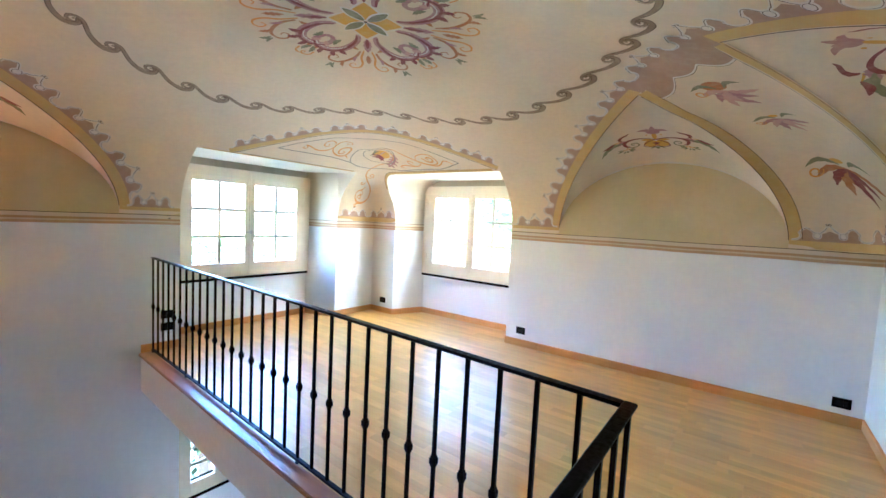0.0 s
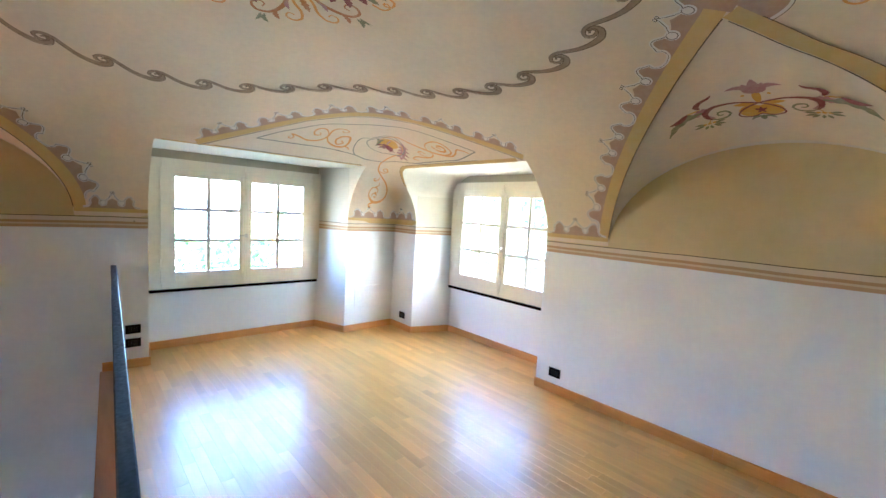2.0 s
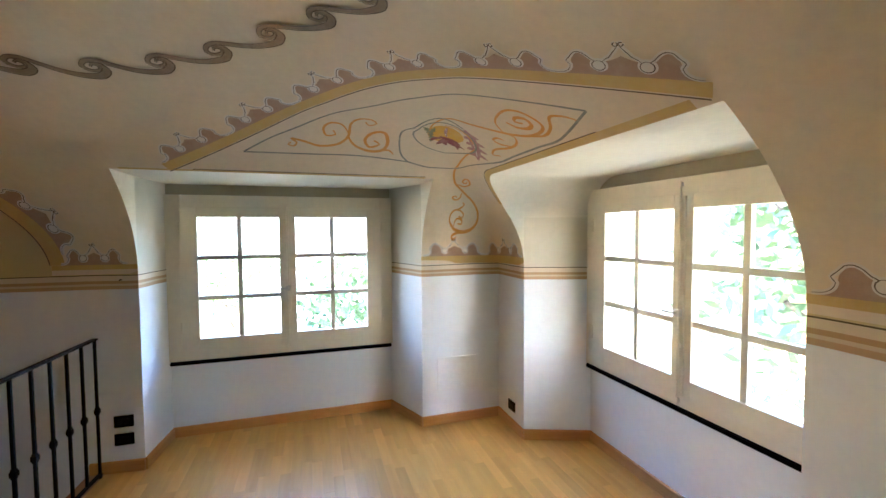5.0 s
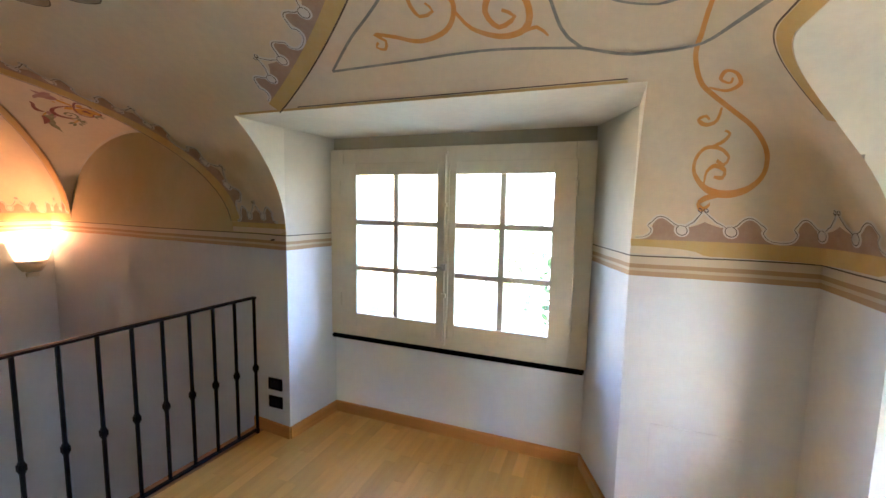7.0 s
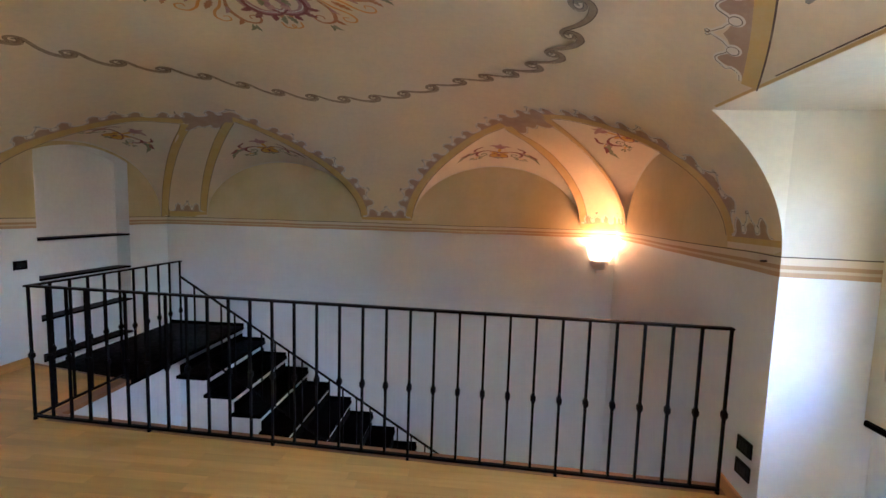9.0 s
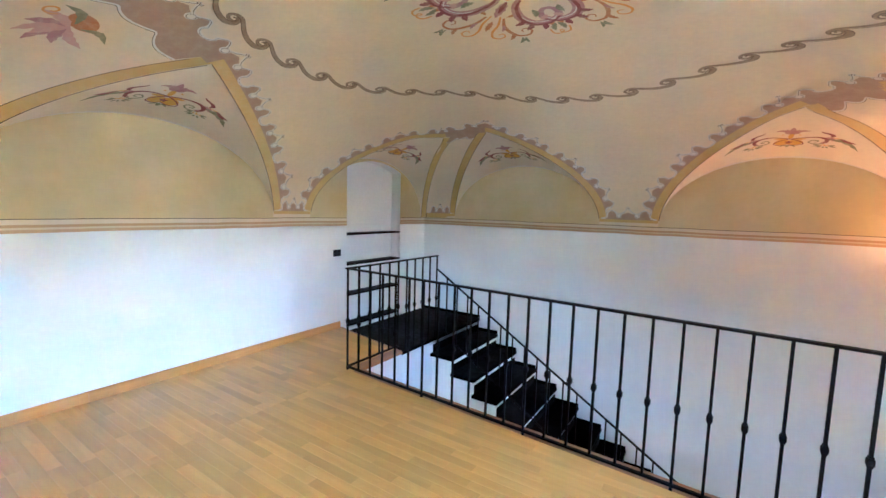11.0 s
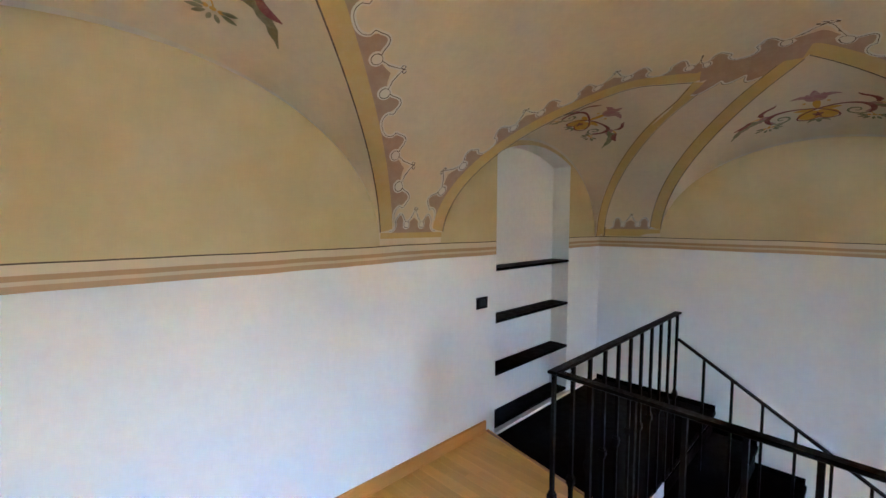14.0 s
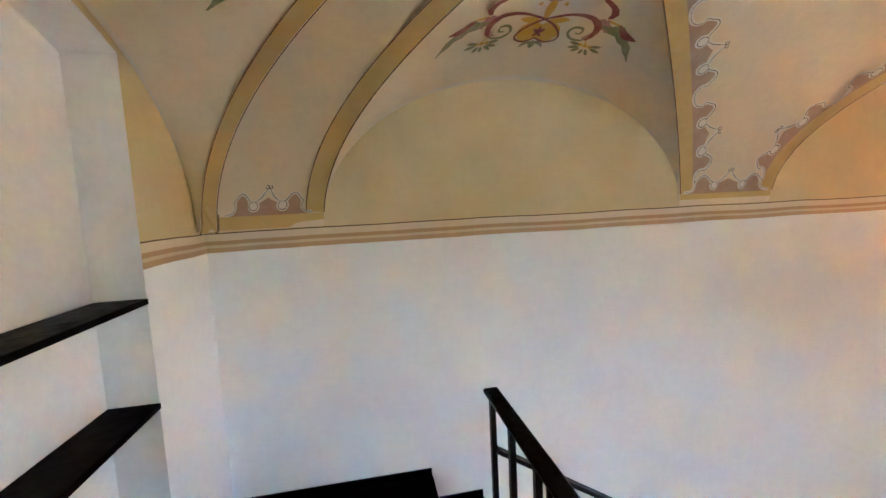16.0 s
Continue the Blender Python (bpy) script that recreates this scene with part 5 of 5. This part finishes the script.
SCROLL = (
    (0.017, [(-3.70, 4.18), (-3.898, 4.182), (-4.026, 4.185), (-4.139, 4.188), (-4.236, 4.223), (-4.284, 4.275), (-4.336, 4.359), (-4.381, 4.439), (-4.443, 4.503), (-4.507, 4.519), (-4.548, 4.483),
             (-4.565, 4.408), (-4.556, 4.327), (-4.522, 4.274), (-4.483, 4.271), (-4.455, 4.30), (-4.457, 4.35), (-4.48, 4.387), (-4.50, 4.374), (-4.489, 4.346)]),
    (0.012, [(-4.548, 4.318), (-4.519, 4.319), (-4.503, 4.345), (-4.513, 4.383), (-4.531, 4.381), (-4.53, 4.349)]),
    (0.012, [(-4.456, 4.31), (-4.435, 4.353), (-4.41, 4.368), (-4.402, 4.348)]),
    (0.014, [(-4.259, 4.256), (-4.263, 4.316), (-4.222, 4.346), (-4.18, 4.323), (-4.181, 4.292), (-4.222, 4.285), (-4.23, 4.316), (-4.204, 4.318)]),
    (0.013, [(-4.327, 4.316), (-4.373, 4.311), (-4.386, 4.276), (-4.37, 4.249), (-4.358, 4.271), (-4.37, 4.287)]),
    (0.011, [(-4.563, 4.418), (-4.573, 4.341), (-4.585, 4.307), (-4.593, 4.332), (-4.584, 4.354)]))
for wide, line in SCROLL:
    stroke("orange", line, main_point, wide, 0.008)

for c in COATS.values():
    c.make()

# ---- parquet: the boards of the loft floor ----


def half_plane(poly, p, q):
    """The part of a polygon to the left of p to q."""
    out = []
    side = lambda v: (q[0] - p[0]) * (v[1] - p[1]) - (q[1] - p[1]) * (v[0] - p[0])
    for k, a in enumerate(poly):
        b = poly[(k + 1) % len(poly)]
        sa, sb = side(a), side(b)
        if sa >= 0:
            out.append(a)
        if sa * sb < 0:
            t = sa / (sa - sb)
            out.append((a[0] + (b[0] - a[0]) * t, a[1] + (b[1] - a[1]) * t))
    return out


rng = random.Random(7)
BOARD_W = 0.072
boards = []
row_y = 0.45
while row_y < 5.32:
    x = -5.12 - rng.random() * 0.5
    while x < X_E + 0.02:
        length = rng.choice((0.42, 0.50, 0.58, 0.66))
        pieces = [[(x, row_y), (x + length, row_y), (x + length, row_y + BOARD_W), (x, row_y + BOARD_W)]]
        w_part = half_plane(half_plane(pieces[0], (-0.04, 0), (-0.04, 10)), EDGE_W, EDGE_E) if x < -0.04 else []
        e_part = half_plane(half_plane(pieces[0], (-0.04, 10), (-0.04, 0)), LAND_W, LAND_E) if x + length > -0.04 else []
        w_part, e_part = (half_plane(pieces[0], EDGE_W, EDGE_E), None) if x + length <= -0.04 else (w_part, e_part)
        for poly in (w_part, e_part):
            if poly and len(poly) > 2:
                xs, ys = [p[0] for p in poly], [p[1] for p in poly]
                if max(xs) - min(xs) < 0.004 or max(ys) - min(ys) < 0.004:
                    continue
                mx, my = sum(xs) / len(xs), sum(ys) / len(ys)
                if my > Y_N and not -4.35 < mx < -1.8:
                    continue
                if mx < X_W and not 1.75 < my < 4.25:
                    continue
                if max(xs) < X_W - 0.6 or min(xs) > X_E:
                    continue
                boards.append([(min(max(a, -5.1), X_E), b) for a, b in poly])
        x += length
    row_y += BOARD_W


def board_mesh(poly, bm=None):
    bm = bm or bmesh.new()
    n = len(poly)
    cx, cy = sum(p[0] for p in poly) / n, sum(p[1] for p in poly) / n
    shrink = lambda p, g: (p[0] - math.copysign(g, p[0] - cx), p[1] - math.copysign(g, p[1] - cy))
    low = [bm.verts.new((*shrink(p, 0.0002), -0.012)) for p in poly]
    mid = [bm.verts.new((*shrink(p, 0.0002), -0.0006)) for p in poly]
    top = [bm.verts.new((*shrink(p, 0.0006), 0.0)) for p in poly]
    try:
        bm.faces.new(top)
        for k in range(n):
            j = (k + 1) % n
            bm.faces.new((mid[k], mid[j], top[j], top[k]))
            bm.faces.new((low[k], low[j], mid[j], mid[k]))
    except ValueError:
        pass
    return bm


part("underlay", prism(LOFT, -0.0126, -0.0012), M_PARQUET, floor_ob)
single = [b for b in boards if 1.9 < sum(p[1] for p in b) / len(b) < 3.9 and -3.3 < sum(p[0] for p in b) / len(b) < 0.6][:300]
chosen = {id(b) for b in single}
for b in single:
    part("parquet_board", board_mesh(b), M_PARQUET, floor_ob)
bm = bmesh.new()
for b in boards:
    if id(b) not in chosen:
        board_mesh(b, bm)
rest = part("parquet_boards", bm, M_PARQUET, floor_ob, "honey beech strip parquet")
rest["kind"] = "stuff"


# ---- the garden outside ----
Z_OUT = -3.4
M_GROUND, _t, _b = principled("garden_ground", (0.3, 0.28, 0.2), 0.9)
_t.links.new(mixed(_t, spread(_t, noise_of(_t, 0.25, 6), 0.4, 0.62, 0, 1), (0.24, 0.24, 0.13), (0.52, 0.48, 0.40)), _b.inputs["Base Color"])
ground = tagged(part("ground", prism([(-400, -400), (400, -400), (400, 400), (-400, 400)], Z_OUT - 1.0, Z_OUT), M_GROUND), "grass and gravel ground of the garden", "ground", kind="structure")
M_BARK, _t, _b = principled("bark", (0.13, 0.09, 0.06), 0.9)
bumped(_t, _b, noise_of(_t, 12, 5), 0.6, 0.02)
M_LEAF, _t, _b = principled("leaves", (0.07, 0.12, 0.03), 0.55)
_g = _t.nodes.new("ShaderNodeNewGeometry")
_t.links.new(mixed(_t, _g.outputs["Random Per Island"], (0.045, 0.085, 0.02), (0.13, 0.18, 0.05)), _b.inputs["Base Color"])


def tapered(p, q, r0, r1, bm, n=8):
    d = (q - p).normalized()
    a = d.orthogonal().normalized()
    b = d.cross(a)
    ends = [[bm.verts.new(e + (a * math.cos(2 * math.pi * k / n) + b * math.sin(2 * math.pi * k / n)) * r) for k in range(n)] for e, r in ((p, r0), (q, r1))]
    for k in range(n):
        bm.faces.new((ends[0][k], ends[0][(k + 1) % n], ends[1][(k + 1) % n], ends[1][k]))


def tree(seed, high, spread_r, trunk_h, leaves):
    rnd = random.Random(seed)
    root = thing("tree", "leafy green garden tree outside the window", "tree", "garden trees")
    bm = bmesh.new()
    tapered(Vector((0, 0, 0)), Vector((0.1, 0.05, trunk_h)), 0.17, 0.12, bm)
    ends = []
    for k in range(9):
        a = 2 * math.pi * k / 9 + rnd.random()
        h = trunk_h * rnd.uniform(0.6, 1.0)
        p = Vector((0.08, 0.04, h))
        q = p + Vector((math.cos(a) * spread_r * rnd.uniform(0.4, 0.8), math.sin(a) * spread_r * rnd.uniform(0.4, 0.8), (high - h) * rnd.uniform(0.3, 0.9)))
        tapered(p, q, 0.07, 0.02, bm, 6)
        ends += [q, p.lerp(q, 0.65), q + Vector((rnd.uniform(-.6, .6), rnd.uniform(-.6, .6), rnd.uniform(0, .8)))]
    part("trunk", bm, M_BARK, root)
    verts, faces = [], []
    for k in range(leaves):
        c = rnd.choice(ends) + Vector((rnd.gauss(0, 1), rnd.gauss(0, 1), rnd.gauss(0, 0.8))) * spread_r * 0.22
        d = Vector((rnd.gauss(0, 1), rnd.gauss(0, 1), rnd.gauss(0, 1))).normalized() * rnd.uniform(0.05, 0.10)
        e = d.orthogonal() * 0.5
        n = len(verts)
        verts += [tuple(c - d), tuple(c + e), tuple(c + d), tuple(c - e)]
        faces.append((n, n + 1, n + 2, n + 3))
    mesh = bpy.data.meshes.new("crown")
    mesh.from_pydata(verts, [], faces)
    mesh.materials.append(M_LEAF)
    crown = new("crown", mesh)
    crown.parent = root
    return root


# Out-of-view tree set in the sun's path to thin sun on the north recess.
tall = tree(8, 10.2, 1.3, 6.4, 9000)
tall.matrix_basis = pose(2.0, 7.3, Z_OUT, 0, 0, 30)
first = tree(3, 4.3, 2.0, 2.0, 3000)
first.matrix_basis = pose(-10.4, 4.6, Z_OUT, 0, 0, 20)
for x, y, turn in ((-15.5, 9.6, 130), (-18.5, 0.5, 250), (2.2, 8.8, 310), (-7.8, 15.2, 200)):
    copy_thing(first, pose(x, y, Z_OUT, 0, 0, turn))
# Northern trees, enlarged to hold back sky light from the north windows.
for x, y, turn, size in ((-2.2, 10.6, 75, 1.75), (0.9, 12.0, 160, 1.85), (-5.2, 12.4, 290, 1.75)):
    copy_thing(first, pose(x, y, Z_OUT, 0, 0, turn) @ Matrix.Scale(size, 4))

for x, y, turn in ((-6.9, 2.1, 40), (-6.8, 3.2, 190)):
    copy_thing(first, pose(x, y, Z_OUT, 0, 0, turn) @ Matrix.Scale(0.66, 4))

M_OCHRE_HOUSE = plaster("ochre_render", (0.62, 0.46, 0.22), (0.54, 0.40, 0.20), 0.6, 0.85)
M_ROOF, _t, _b = principled("roof_tiles", (0.34, 0.16, 0.09), 0.85)
M_SHUTTER, _t, _b = principled("green_shutter", (0.05, 0.11, 0.07), 0.6)
M_DARK_GLASS, _t, _b = principled("dark_window", (0.03, 0.035, 0.04), 0.15)


def house(at, wide, deep, high, label):
    root = thing("house", label, "house", at=at)
    part("wall", box(0, wide, 0, deep, 0, high), M_OCHRE_HOUSE, root)
    bm = bmesh.new()
    a = [(-0.4, -0.4, high), (wide + 0.4, -0.4, high), (wide + 0.4, deep + 0.4, high), (-0.4, deep + 0.4, high), (wide * 0.25, deep / 2, high + 1.8), (wide * 0.75, deep / 2, high + 1.8)]
    v = [bm.verts.new(p) for p in a]
    for f in ((0, 1, 5, 4), (1, 2, 5), (2, 3, 4, 5), (3, 0, 4), (3, 2, 1, 0)):
        bm.faces.new([v[k] for k in f])
    part("roof", bm, M_ROOF, root)
    for level in range(int(high // 3)):
        for k in range(int(deep // 2.6)):
            y = 1.2 + 2.6 * k
            for side, x in ((1, wide), (-1, 0)):
                bm = box(x - 0.03, x + 0.03, y, y + 0.9, level * 3 + 1.1, level * 3 + 2.5)
                w = part("window", bm, M_DARK_GLASS, root)
                for dy in (-0.42, 0.92):
                    part("shutter", box(x - 0.05, x + 0.05, y + dy, y + dy + 0.40, level * 3 + 1.08, level * 3 + 2.52), M_SHUTTER, w)
    return root


house((-19.0, -9.5, Z_OUT), 6.0, 8.5, 7.2, "ochre rendered house across the garden")
house((-13.5, 13.0, Z_OUT), 6.0, 8.0, 7.0, "ochre rendered house behind the trees")
